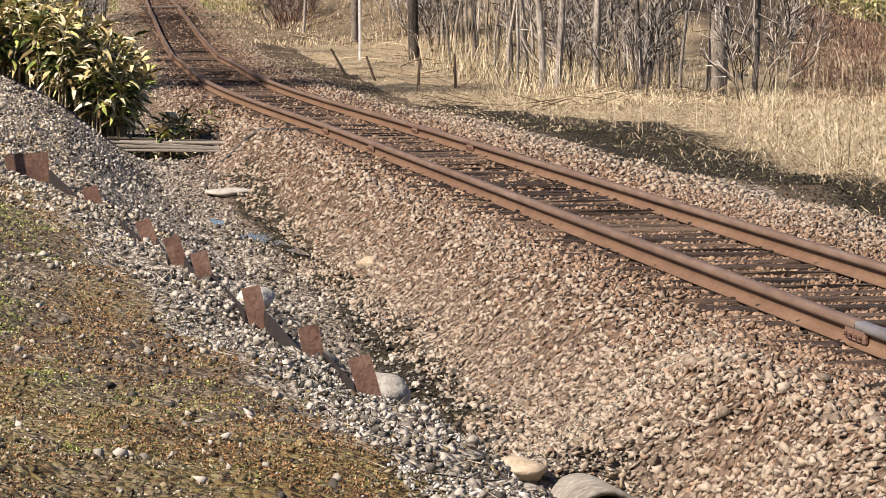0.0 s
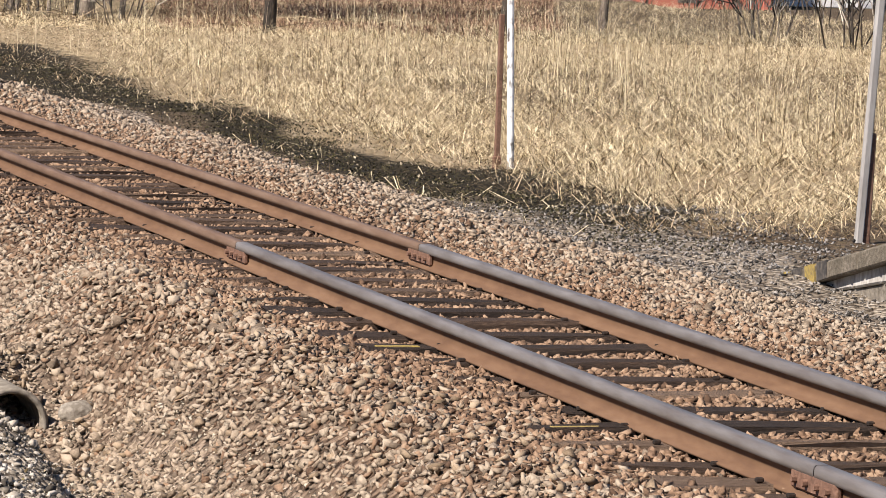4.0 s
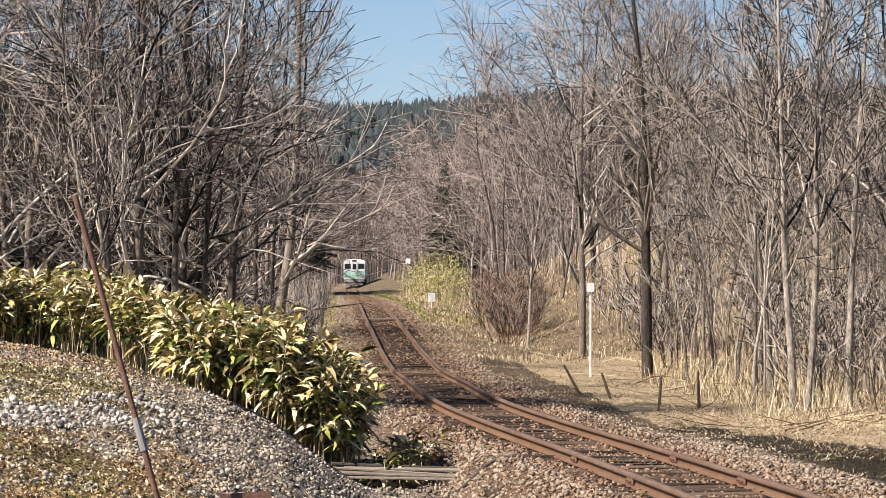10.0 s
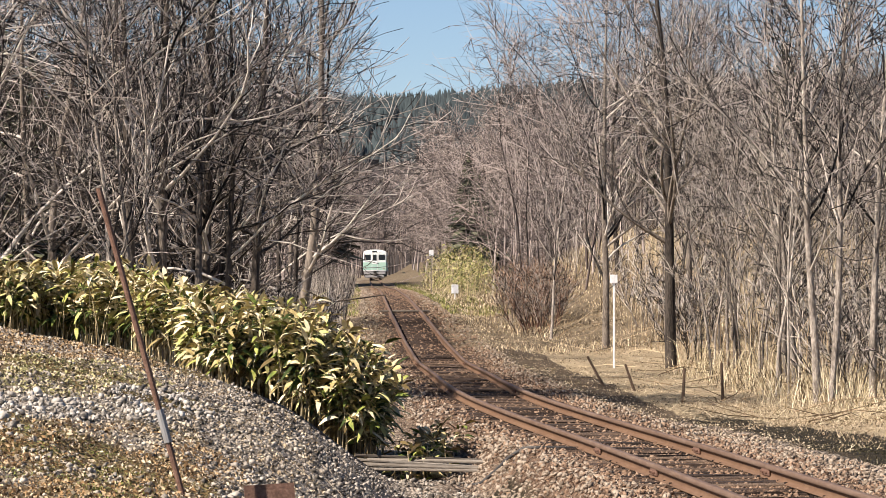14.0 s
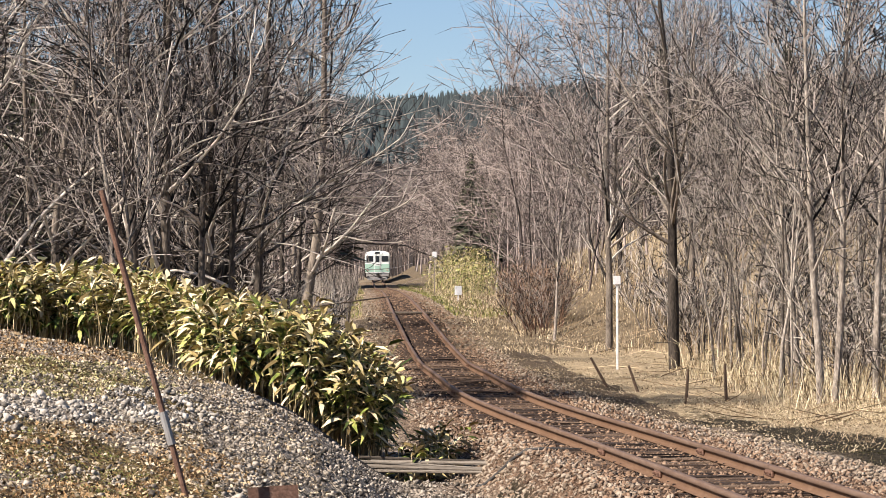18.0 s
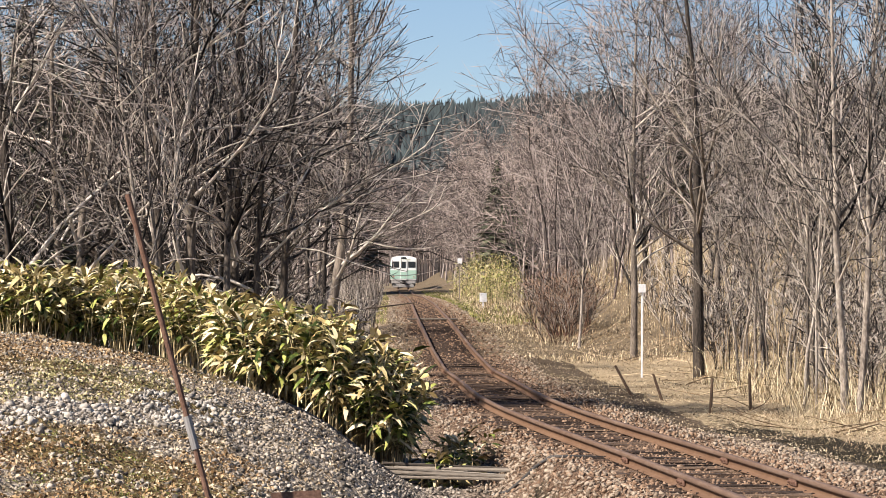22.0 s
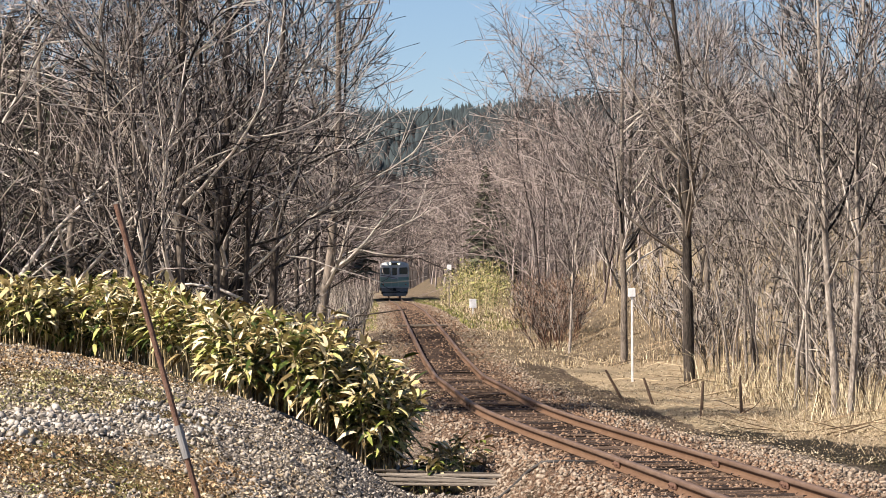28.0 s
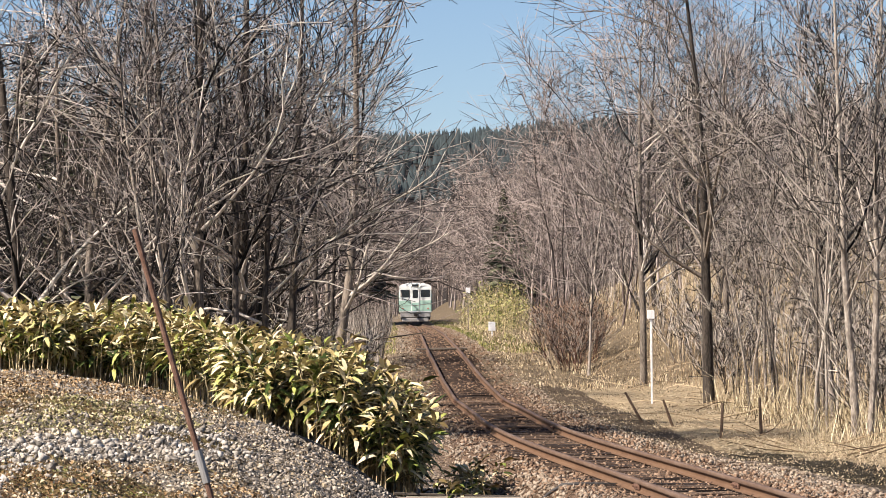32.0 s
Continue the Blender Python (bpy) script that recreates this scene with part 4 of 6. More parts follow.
def build_grass():
    rng = np.random.default_rng(41)
    # straw field right of the line, in uneven tussocks
    n = 165000
    y = 20.4 + 74 * rng.random(n) ** 1.15
    u = 2.9 + (2.0 + 0.36 * y) * rng.random(n) ** 1.1
    x = line_x(y) + u
    wob = value_noise(x * 0.6, y * 0.45, 51)
    fineness = value_noise(x * 2.2, y * 1.6, 52)
    rim = np.where(y < 42, 4.95, 4.65 + 0.20 * (y - 42))
    edge = step(rim - 0.5, rim + 0.6, u + (wob - 0.5) * 1.4) * step(19.9, 23.4, y + (wob - 0.5) * 4 - 1.2 * np.clip(4.5 - u, 0, 3))
    dark = np.exp(-((u - 4.0) / 1.6) ** 2 - ((y - 47) / 9) ** 2)
    tuft = step(0.36, 0.64, 0.4 * fineness + 0.6 * wob)
    broad = 0.10 + 0.90 * step(0.43, 0.60, value_noise(x * 0.42 + 9, y * 0.2, 59))
    broad = broad * (1 - 0.72 * step(0.262, 0.285, (x + 1.7) / (y + 13)) * step(36, 46, y))
    broad = broad * (1 - 0.35 * step(42, 34, y) * step(4.6, 5.4, u)) * (1 - 0.6 * step(31, 36, y) * step(6.0, 8.5, u + 3 * (wob - 0.5)))
    keep = rng.random(n) < 0.80 * edge * broad * (0.05 + 0.85 * tuft) * (1 - 0.5 * dark)
    x, y, wob, u, tuft, broad = x[keep], y[keep], wob[keep], u[keep], tuft[keep], broad[keep]
    h = (0.07 + 1.25 * tuft * wob * broad * fineness[keep] * step(0.25, 0.65, value_noise(x * 0.9 + 31, y * 0.5, 60))) * rng.uniform(0.35, 1.2, len(x)) * np.clip(0.45 + (u - 3) * 0.35, 0.35, 1) * (1 - 0.45 * step(60, 95, y))
    blades("dry_grass", "pale straw-coloured dry grass standing beside the line", M_STRAW, x, y, h, 0.0018 + 0.000032 * y, 0.24, 42)
    # flattened straw
    n = 230000
    y = 20.4 + 74 * rng.random(n) ** 1.4
    u = 2.6 + (1.6 + 0.34 * y) * rng.random(n) ** 1.2
    x = line_x(y) + u
    lie = value_noise(x * 0.9, y * 0.7, 56)
    rim = np.where(y < 42, 4.25, 4.1 + 0.20 * (y - 42))
    hay = np.exp(-((y - 65) / 4) ** 2 - ((u - 6.8) / 2.2) ** 2)
    keep = rng.random(n) < np.clip((0.025 + 0.9 * step(rim - 0.4, rim + 0.7, u)) * step(19.9, 22.9, y) * (0.25 + 0.75 * step(0.3, 0.6, lie)) + 0.8 * hay, 0, 1)
    blades("dry_grass", "flattened straw lying between the tussocks", M_STRAW, x[keep], y[keep], rng.uniform(0.12, 0.46, keep.sum()), 0.0068, 1.7, 43, z=land(x[keep], y[keep]) + 0.14 * rng.random(keep.sum()) ** 1.5 * step(4.2, 6, u[keep]))
    n = 16000
    y = 20.4 + 52 * rng.random(n) ** 1.2
    x = line_x(y) + 3.4 + (1.0 + 0.3 * y) * rng.random(n) ** 1.4
    keep = value_noise(x * 0.8, y * 0.5, 57) > 0.35
    blades("brown_stalks", "brown dead stems among the straw", M_LITTER, x[keep], y[keep], rng.uniform(0.08, 0.5, keep.sum()), 0.006, 1.6, 53, category="undergrowth")
    n = 3600
    y = 27 + 50 * rng.random(n)
    x = line_x(y) + 3.6 + 0.3 * y * rng.random(n)
    keep = (value_noise(x * 0.5, y * 0.35, 54) > 0.42) & ((y < 52) | (x - line_x(y) > 8))
    blades("dry_reeds", "tall thin straw-coloured reeds above the grass", M_STRAW, x[keep], y[keep], rng.uniform(0.6, 1.2, keep.sum()), 0.0045, 0.3, 50)
    # leaf litter and short straw on the verges of the far line
    n = 84000
    y = 50 + 110 * rng.random(n) ** 1.4
    x = line_x(y) + np.where(rng.random(n) < 0.8, 1.7 + 8.5 * rng.random(n) ** 1.2, -1.6 - 2.6 * rng.random(n))
    keep = rng.random(n) < 0.25 + 0.75 * step(0.3, 0.6, value_noise(x * 1.1, y * 0.4, 55))
    x, y = x[keep], y[keep]
    flakes("leaf_litter", "tan dead leaves and short straw along the line", M_VERGELEAF, x, y, rng.uniform(0.010, 0.026, len(x)) + 0.00016 * y, 76)
    n = 12000
    y = 96 + 120 * rng.random(n) ** 1.4
    x = line_x(y) + rng.uniform(-1.7, 1.7, n)
    blades("leaf_litter", "brown litter on the far track bed", M_LITTER, x, y, rng.uniform(0.02, 0.07, n), 0.05, 1.8, 52, category="litter")
    n = 22000
    y = 140 + 330 * rng.random(n) ** 1.3
    x = line_x(y) + np.where(rng.random(n) < 0.65, 2.2 + 16 * rng.random(n) ** 1.3, -2.0 - 8 * rng.random(n))
    flakes("leaf_litter", "tan dead leaves and tussocks along the far line", M_VERGELEAF, x, y, rng.uniform(0.03, 0.06, n), 77)
    # red-brown stalks behind
    n = 36000
    y = 64 + 62 * rng.random(n)
    x = -2.5 + (y + 16.5) * rng.uniform(0.215, 0.31, n)
    keep = value_noise(x * 0.4, y * 0.2, 151) > 0.28
    blades("brown_stalks", "red-brown dead stalks covering the field", M_REDSTEM, x[keep], y[keep], rng.uniform(0.2, 0.6, keep.sum()), 0.02, 1.4, 44, category="undergrowth")
    # undergrowth of the woods
    n = 46000
    y = 68 + 130 * rng.random(n) ** 1.2
    side = rng.random(n) < 0.62
    x = line_x(y) + np.where(side, 6.0 + 15 * rng.random(n) ** 1.2, -3.0 - 12 * rng.random(n) ** 1.2)
    patch = step(0.4, 0.65, value_noise(x * 0.5, y * 0.25, 58)) * step(6, 8, np.abs(x - line_x(y)))
    straw = side & (rng.random(n) < 0.75 + 0.25 * patch)
    h = rng.uniform(0.06, 0.22, n) + 0.4 * patch * rng.random(n)
    blades("undergrowth", "dry straw under the trees", M_STRAW, x[straw], y[straw], h[straw], 0.014, 0.9, 45, category="undergrowth")
    blades("undergrowth", "brown litter and stems under the trees", M_LITTER, x[~straw], y[~straw], h[~straw] * 0.8, 0.018, 1.0, 54, category="undergrowth")
    n = 2200
    y = 80 + 56 * rng.random(n)
    x = line_x(y) + np.where(rng.random(n) < 0.6, 6 + 12 * rng.random(n), -3.2 - 10 * rng.random(n))
    keep = x < 0.185 * (y + 13) - 1.8
    x, y, n = x[keep], y[keep], int(keep.sum())
    blades("undergrowth", "upright brown stems under the trees", M_LITTER, x, y, rng.uniform(0.5, 2.0, n), 0.018, 0.35, 46, category="undergrowth")
    n = 2600
    y = 68 + 26 * rng.random(n)
    x = y * rng.uniform(0.112, 0.176, n)
    keep = x - line_x(y) > 5.0
    x, y, n = x[keep], y[keep], int(keep.sum())
    blades("dry_reeds", "long pale arching stems at the wood's edge", M_STRAW, x, y, rng.uniform(0.3, 1.5, n) * rng.uniform(0.4, 1, n), 0.011, 0.85, 177)
    n = 2400
    y = 104 + 90 * rng.random(n)
    x = line_x(y) + 6.5 + 12 * rng.random(n)
    blades("undergrowth", "grey upright stems of leafless brush on the knoll", M_PALETWIG, x, y, rng.uniform(0.5, 2.3, n), 0.018, 0.4, 178, category="undergrowth")
    # straw, twigs and low brush on the shoulders of the far line
    n = 30000
    y = 108 + 250 * rng.random(n) ** 1.15
    left = rng.random(n) < 0.4
    x = line_x(y) + np.where(left, -1.35 - 4.5 * rng.random(n) ** 1.4, 1.35 + 6 * rng.random(n) ** 1.4)
    h = (0.05 + 0.35 * value_noise(x * 0.8, y * 0.2, 171) * step(1.5, 2.6, np.abs(x - line_x(y)))) * rng.uniform(0.4, 1.3, n)
    dead = rng.random(n) < 0.55
    blades("dry_grass", "short dry grass on the shoulders of the far line", M_STRAW, x[dead], y[dead], h[dead], 0.012 + 0.00006 * y[dead], 0.9, 172)
    blades("brown_stalks", "brown twigs and stems on the shoulders of the far line", M_LITTER, x[~dead], y[~dead], h[~dead] * 1.3, 0.010 + 0.00006 * y[~dead], 0.8, 173, category="undergrowth")
    n = 5000
    y = 118 + 200 * rng.random(n)
    x = line_x(y) - 2.2 - 4 * rng.random(n)
    blades("undergrowth", "grey upright stems of leafless brush beside the far line", M_PALETWIG, x, y, rng.uniform(0.5, 2.2, n), 0.02, 0.35, 174, category="undergrowth")
    # fallen branches and dead stems lying under the trees and on the verge
    n = 420
    y = 62 + 75 * rng.random(n) ** 1.3
    x = line_x(y) + np.where(rng.random(n) < 0.8, 4.2 + 11 * rng.random(n) ** 1.2, -3.2 - 6 * rng.random(n))
    a, ln = rng.uniform(0, 2 * np.pi, n), rng.uniform(0.4, 2.4, n)
    x2, y2 = x + np.cos(a) * ln, y + np.sin(a) * ln
    bow = 0.12 * rng.normal(size=n) * ln
    xm, ym = (x + x2) / 2 - np.sin(a) * bow, (y + y2) / 2 + np.cos(a) * bow
    P = np.stack([np.stack([x, y, land(x, y) + 0.02], -1), np.stack([xm, ym, land(xm, ym) + 0.05 + 0.2 * rng.random(n)], -1), np.stack([x2, y2, land(x2, y2) + 0.05 + 0.35 * rng.random(n) ** 2], -1)], 1)
    V, F = tri(tubes(P, rng.uniform(0.006, 0.014, (n, 1)) * np.array([1.0, 0.75, 0.35]), 3))
    tagged(new("fallen_branches", np_mesh("fallen_branches", V, F, M_LITTER)), "brown fallen branches lying under the bare trees", "branches", kind="stuff")
    # green verge by the far line and tufts on the bank
    n = 9000
    y = 150 + 260 * rng.random(n) ** 1.2
    x = line_x(y) + np.where(rng.random(n) < 0.7, 1.7 + 2.4 * rng.random(n) ** 1.3, -1.8 - 2.2 * rng.random(n))
    keep = value_noise(x * 0.9, y * 0.12, 175) > 0.36
    x, y, n = x[keep], y[keep], int(keep.sum())
    blades("green_verge", "yellow-green grass along the far line", M_GREEN, x, y, rng.uniform(0.08, 0.38, n), 0.03, 0.9, 47)
    # moss, leaf litter and crumbs of earth on the near bank
    n = 250000
    y = 6.5 + 24 * rng.random(n) ** 1.9
    off = 2.7 * rng.random(n) ** 0.9 - 0.1
    x = sheet_x(y) - off
    wide = value_noise(x * 1.1, y * 0.6, 61)
    small = value_noise(x * 5, y * 3.2, 63)
    green = step(0.41, 0.51, 0.65 * wide + 0.35 * small) * step(0.6, 0.95, off)
    rust = np.clip(np.exp(-((off - 0.66 - 0.3 * (value_noise(x * 0, y * 0.8, 65) - 0.5)) / 0.16) ** 2) * step(0.35, 0.6, value_noise(y * 0.9, x * 2, 66)) + step(0.62, 0.72, value_noise(x * 1.3 + 40, y * 0.5, 67)) * step(0.4, 0.8, off), 0, 1)
    r = rng.random(n)
    rust = np.clip(rust + 0.5 * step(0.55, 0.7, value_noise(x * 2.3 + 3, y * 1.0, 167)), 0, 1)
    a = (r < 0.95 * rust)
    b = ~a & (rng.random(n) < 0.95 * green)
    bare = step(0.50, 0.62, value_noise(x * 3.1 + 20, y * 1.7, 168)) * 0.75 + 0.25
    a, b = a & (rng.random(n) < 1.25 - bare * 0.5), b & (rng.random(n) < 1.2 - bare * 0.6)
    open_band = step(0.62, 0.42, off)
    a, b = a & (rng.random(n) > 0.8 * open_band), b & (rng.random(n) > 0.9 * open_band)
    c = ~a & ~b & (rng.random(n) < (0.38 - 0.3 * step(24, 30, y)) * (1 - 0.6 * open_band))
    size = rng.uniform(0.005, 0.012, n) + 0.0002 * y
    flakes("rust_moss", "rust-brown moss and dead leaves on the bank", M_RUSTLEAF, x[a], y[a], size[a], 71)
    flakes("green_moss", "short green moss tufts on the bank", M_MOSSLEAF, x[b], y[b], size[b], 72)
    flakes("leaf_litter", "tan leaf litter and crumbs matted on the bank", M_TANLEAF, x[c], y[c], size[c], 73)
    # a few fresh green tufts on the bank
    n = 60
    ty = 8.5 + 20 * rng.random(n) ** 1.4
    tx = sheet_x(ty) - 0.5 - 1.5 * rng.random(n)
    x, y = np.repeat(tx, 90) + rng.normal(size=90 * n) * 0.055, np.repeat(ty, 90) + rng.normal(size=90 * n) * 0.13
    blades("green_tufts", "fresh green grass tufts on the mossy bank", M_GREEN, x, y, rng.uniform(0.02, 0.06, 90 * n), 0.004, 0.8, 191)
    # moss and litter on the gravel mound
    n = 95000
    y = 23.5 + 22 * rng.random(n)
    x = sheet_x(y) + 0.6 - 4.4 * rng.random(n)
    rust, pale, rock = mound_bands(x, y)
    keep = rng.random(n) < np.clip(0.30 + 0.8 * rust + 0.55 * pale - 0.6 * rock, 0.03, 1)
    x, y, n, rust, pale = x[keep], y[keep], int(keep.sum()), rust[keep], pale[keep]
    r = rng.random(n)
    tone = np.where(r < 0.85 * rust, 0.2, np.where(r < 0.85 * rust + 0.6 * pale, 0.5, 0.9))
    size = rng.uniform(0.016, 0.040, n)
    for nm, lab, mt, q in (("rust_moss", "rust-brown moss patches on the gravel mound", M_MOUNDRUST, tone < 0.42), ("green_moss", "pale green moss patches on the gravel mound", M_MOUNDMOSS, (tone >= 0.42) & (tone < 0.58)),
                           ("leaf_litter", "tan litter and earth on the gravel mound", M_VERGELEAF, tone >= 0.58)):
        flakes(nm, lab, mt, x[q], y[q], size[q], 75)
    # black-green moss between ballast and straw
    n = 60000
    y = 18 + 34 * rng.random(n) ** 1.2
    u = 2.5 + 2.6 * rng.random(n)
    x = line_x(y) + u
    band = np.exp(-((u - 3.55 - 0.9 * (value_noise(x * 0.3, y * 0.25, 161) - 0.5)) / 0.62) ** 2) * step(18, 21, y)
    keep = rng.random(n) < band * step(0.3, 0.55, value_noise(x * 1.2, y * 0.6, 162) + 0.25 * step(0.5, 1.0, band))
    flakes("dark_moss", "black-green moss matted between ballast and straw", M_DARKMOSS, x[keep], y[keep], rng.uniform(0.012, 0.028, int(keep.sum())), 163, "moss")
    # dead twigs and stalks lying on the bank's slope
    n = 1500
    y = 8 + 30 * rng.random(n) ** 1.3
    x = sheet_x(y) - 0.7 + 1.6 * rng.random(n)
    a = rng.normal(size=n) * 0.5 + np.where(rng.random(n) < 0.75, math.radians(100), math.radians(30))
    ln = rng.uniform(0.04, 0.2, n)
    x2, y2 = x + np.cos(a) * ln, y + np.sin(a) * ln
    P = np.stack([np.stack([x, y, land(x, y) + 0.012], -1), np.stack([x2, y2, land(x2, y2) + 0.012 + 0.05 * rng.random(n)], -1)], 1)
    V, F = spikes(P, rng.uniform(0.002, 0.0045, (n, 1)))
    tagged(new("dead_twigs", np_mesh("dead_twigs", V, F, M_TANLEAF)), "dead twigs and stalks lying on the bank", "twigs", kind="stuff")
    # matted litter in the ditch and along the verge
    n = 26000
    y = 10 + 42 * rng.random(n) ** 1.2
    x = np.where(rng.random(n) < 0.5, 2.2 + 0.02 * (y - 16) + 1.1 * rng.random(n), line_x(y) + 2.3 + 2.2 * rng.random(n))
    keep = (value_noise(x * 1.5, y * 0.7, 68) > 0.45) & ((x < line_x(y)) | (y > 21))
    flakes("leaf_litter", "brown litter lying in ditch and verge", M_TANLEAF, x[keep], y[keep], rng.uniform(0.012, 0.035, keep.sum()), 74)


# ---- dwarf bamboo ----


def leaf_shape(k):
    L, W = 0.17 + 0.025 * k, 0.019 + 0.002 * k
    V = np.array([[0, 0, 0], [W, L * 0.22, 0.008], [-W, L * 0.22, 0.008], [W, L * 0.6, -0.01], [-W, L * 0.6, -0.01], [0, L * 0.25, 0], [0, L * 0.6, -0.016], [0, L, -0.05 - 0.02 * k]])
    return np_mesh("leaf", V, np.array([[0, 1, 5], [0, 5, 2], [1, 3, 6], [1, 6, 5], [5, 6, 4], [5, 4, 2], [3, 7, 6], [6, 7, 4]]), M_SASAONE)


LEAVES = [leaf_shape(k) for k in range(4)]


def sasa(name, seed, spots, height, leaves, label, singles=0, bare=0.14, dryness=1.0):
    """A bamboo clump: culms, and broad pointed leaves in sprays."""
    rng = np.random.default_rng(seed)
    sp = np.array(spots)
    n = len(sp)
    c = sp.mean(0)
    z0 = land(sp[:, 0], sp[:, 1])
    h = height * rng.uniform(0.72, 1.08, n)
    m = 5
    f = np.linspace(0, 1, m)
    bend = rng.normal(size=(n, 2)) * 0.16
    P = np.zeros((n, m, 3))
    P[:, :, :2] = sp[:, None] + (f ** 2)[:, None] * bend[:, None] * h[:, None, None] - c
    P[:, :, 2] = z0[:, None] + f * h[:, None] - 0.05
    t = empty(name, c[0], c[1])
    tagged(part("culm_stand", np_mesh("culm_stand", *tubes(P, np.full((n, m), 0.0075) * np.linspace(1, 0.6, m), 4), M_CULM), None, t, "straw-coloured culms"), kind="stuff")
    k = n * leaves
    idx = rng.integers(0, n, k)
    s = 1 - (1 - bare) * rng.random(k) ** 1.5
    g = np.minimum((s * (m - 1)).astype(int), m - 2)
    w = (s * (m - 1) - g)[:, None]
    base = P[idx, g] * (1 - w) + P[idx, g + 1] * w
    a = rng.uniform(0, 2 * np.pi, k)
    tilt = rng.uniform(-0.5, 0.75, k) + 0.4 * step(0.6, 0.95, s)
    d = np.stack([np.cos(a) * np.cos(tilt), np.sin(a) * np.cos(tilt), np.sin(tilt)], -1)
    side = unit(np.cross(d, np.array([0, 0, 1.0]))) * np.cos(0.4) + np.array([0, 0, 1.0]) * rng.normal(size=(k, 1)) * 0.35
    L = rng.uniform(0.15, 0.30, k)[:, None]
    W = L * 0.14
    q = base + d * L * 0.25
    up = np.cross(side, d)
    droop = np.array([0, 0, -1.0]) * L * rng.uniform(0.1, 0.6, (k, 1))
    v = [q, q + d * L * 0.22 + side * W * 0.85 + up * W * 0.3, q + d * L * 0.22 - side * W * 0.85 + up * W * 0.3,
         q + d * L * 0.62 + side * W * 0.8 + up * W * 0.2 + droop * 0.35, q + d * L * 0.62 - side * W * 0.8 + up * W * 0.2 + droop * 0.35, q + d * L + droop]
    V = np.stack(v, 1).reshape(-1, 3)
    b = (np.arange(k) * 6)[:, None]
    F = np.concatenate([b + np.array([0, 1, 2]), b + np.array([1, 3, 4]), b + np.array([1, 4, 2]), b + np.array([3, 5, 4])])
    dry = np.tile(rng.random(k) < dryness * (np.clip((s - 0.55) * 1.9, 0.16, 0.78) + 0.7 * step(0.62, 0.42, s)), 4)
    tagged(part("leaves", np_mesh("leaves", V, F[~dry], M_SASA), None, t, "broad dark green leaves"), kind="stuff")
    tagged(part("dry_leaves", np_mesh("dry_leaves", V, F[dry], M_SASADRY), None, t, "scorched straw-yellow top leaves"), kind="stuff")
    for q in rng.integers(0, k, singles):
        ob = new("leaf", LEAVES[q % 4])
        ob.parent = t
        dq, sq = Vector(d[q]), Vector(side[q]).normalized()
        uq = sq.cross(dq).normalized()
        m = Matrix((sq, dq, uq)).transposed().to_4x4()
        m.translation = base[q] + d[q] * 0.05 + np.array([0, -0.05, 0.03])
        ob.matrix_basis = m
    return tagged(t, label, "bamboo", "dwarf bamboo clumps")


def build_bamboo():
    rng = np.random.default_rng(71)
    lab = "dense dwarf bamboo clump, green and straw-yellow, on the bank"

    def blob(x, y, rx, ry, n):
        a, r = rng.uniform(0, 2 * np.pi, n), np.sqrt(rng.random(n))
        return np.stack([x + rx * r * np.cos(a), y + ry * r * np.sin(a)], -1)
    for k, (x, y, rx, ry, n, h) in enumerate(((0.9, 52, 0.8, 1.6, 120, 0.86), (1.65, 51.6, 0.7, 1.6, 120, 1.22), (2.22, 51.0, 0.42, 1.1, 85, 1.28), (0.2, 55, 0.8, 1.8, 90, 1.2),
                                              (-0.6, 57, 0.8, 1.8, 100, 1.3), (-1.5, 58, 0.8, 1.8, 100, 1.15), (-2.4, 58, 0.8, 1.8, 100, 1.1), (-3.3, 59, 0.9, 1.8, 100, 1.1))):
        sasa("bamboo_clump", 400 + k, blob(x, y, rx, ry, int(1.6 * n)), h, 28 if k < 3 else 19, lab, 75 if k < 4 else 0, 0.36 if k < 3 else 0.54)
    sasa("bamboo_clump", 420, blob(3.05, 50.2, 0.35, 0.6, 26, ), 0.5, 9, "low green bamboo shoots beside the ditch planks")
    sasa("bamboo_clump", 421, blob(3.45, 52.5, 0.25, 0.7, 16, ), 0.45, 9, "low green bamboo shoots beside the ditch planks")
    for k in range(4):
        y = 236 + 22 * k
        tall = (2.1, 3.0, 2.6, 1.9)[k]
        sasa("bamboo_clump", 430 + k, blob(float(line_x(y)) + 4.6, y, 1.5, 9, 150), tall, 12, "yellow-green bamboo thicket beside the far line", dryness=0.3)
    for k in range(5):
        sasa("bamboo_clump", 440 + k, blob(32.0 + 2.5 * k, 134 + 0.5 * k, 1.9, 3.0, 150), 1.35 + 0.15 * (k % 2), 14, "green bamboo thicket behind the dead stalks")


build_woods()
build_far_woods()
build_conifers()
build_hills()
build_bamboo()
build_grass()

# ---- railway track ----


def rail_profile():
    """Half of a rail's outline from foot to head, then mirrored."""
    half = [(0.0, -0.140), (0.055, -0.140), (0.055, -0.130), (0.016, -0.116), (0.007, -0.100), (0.006, -0.052), (0.037, -0.046), (0.037, -0.030), (0.035, -0.008), (0.026, 0.0)]
    return half + [(-a, b) for a, b in half[:0:-1]]


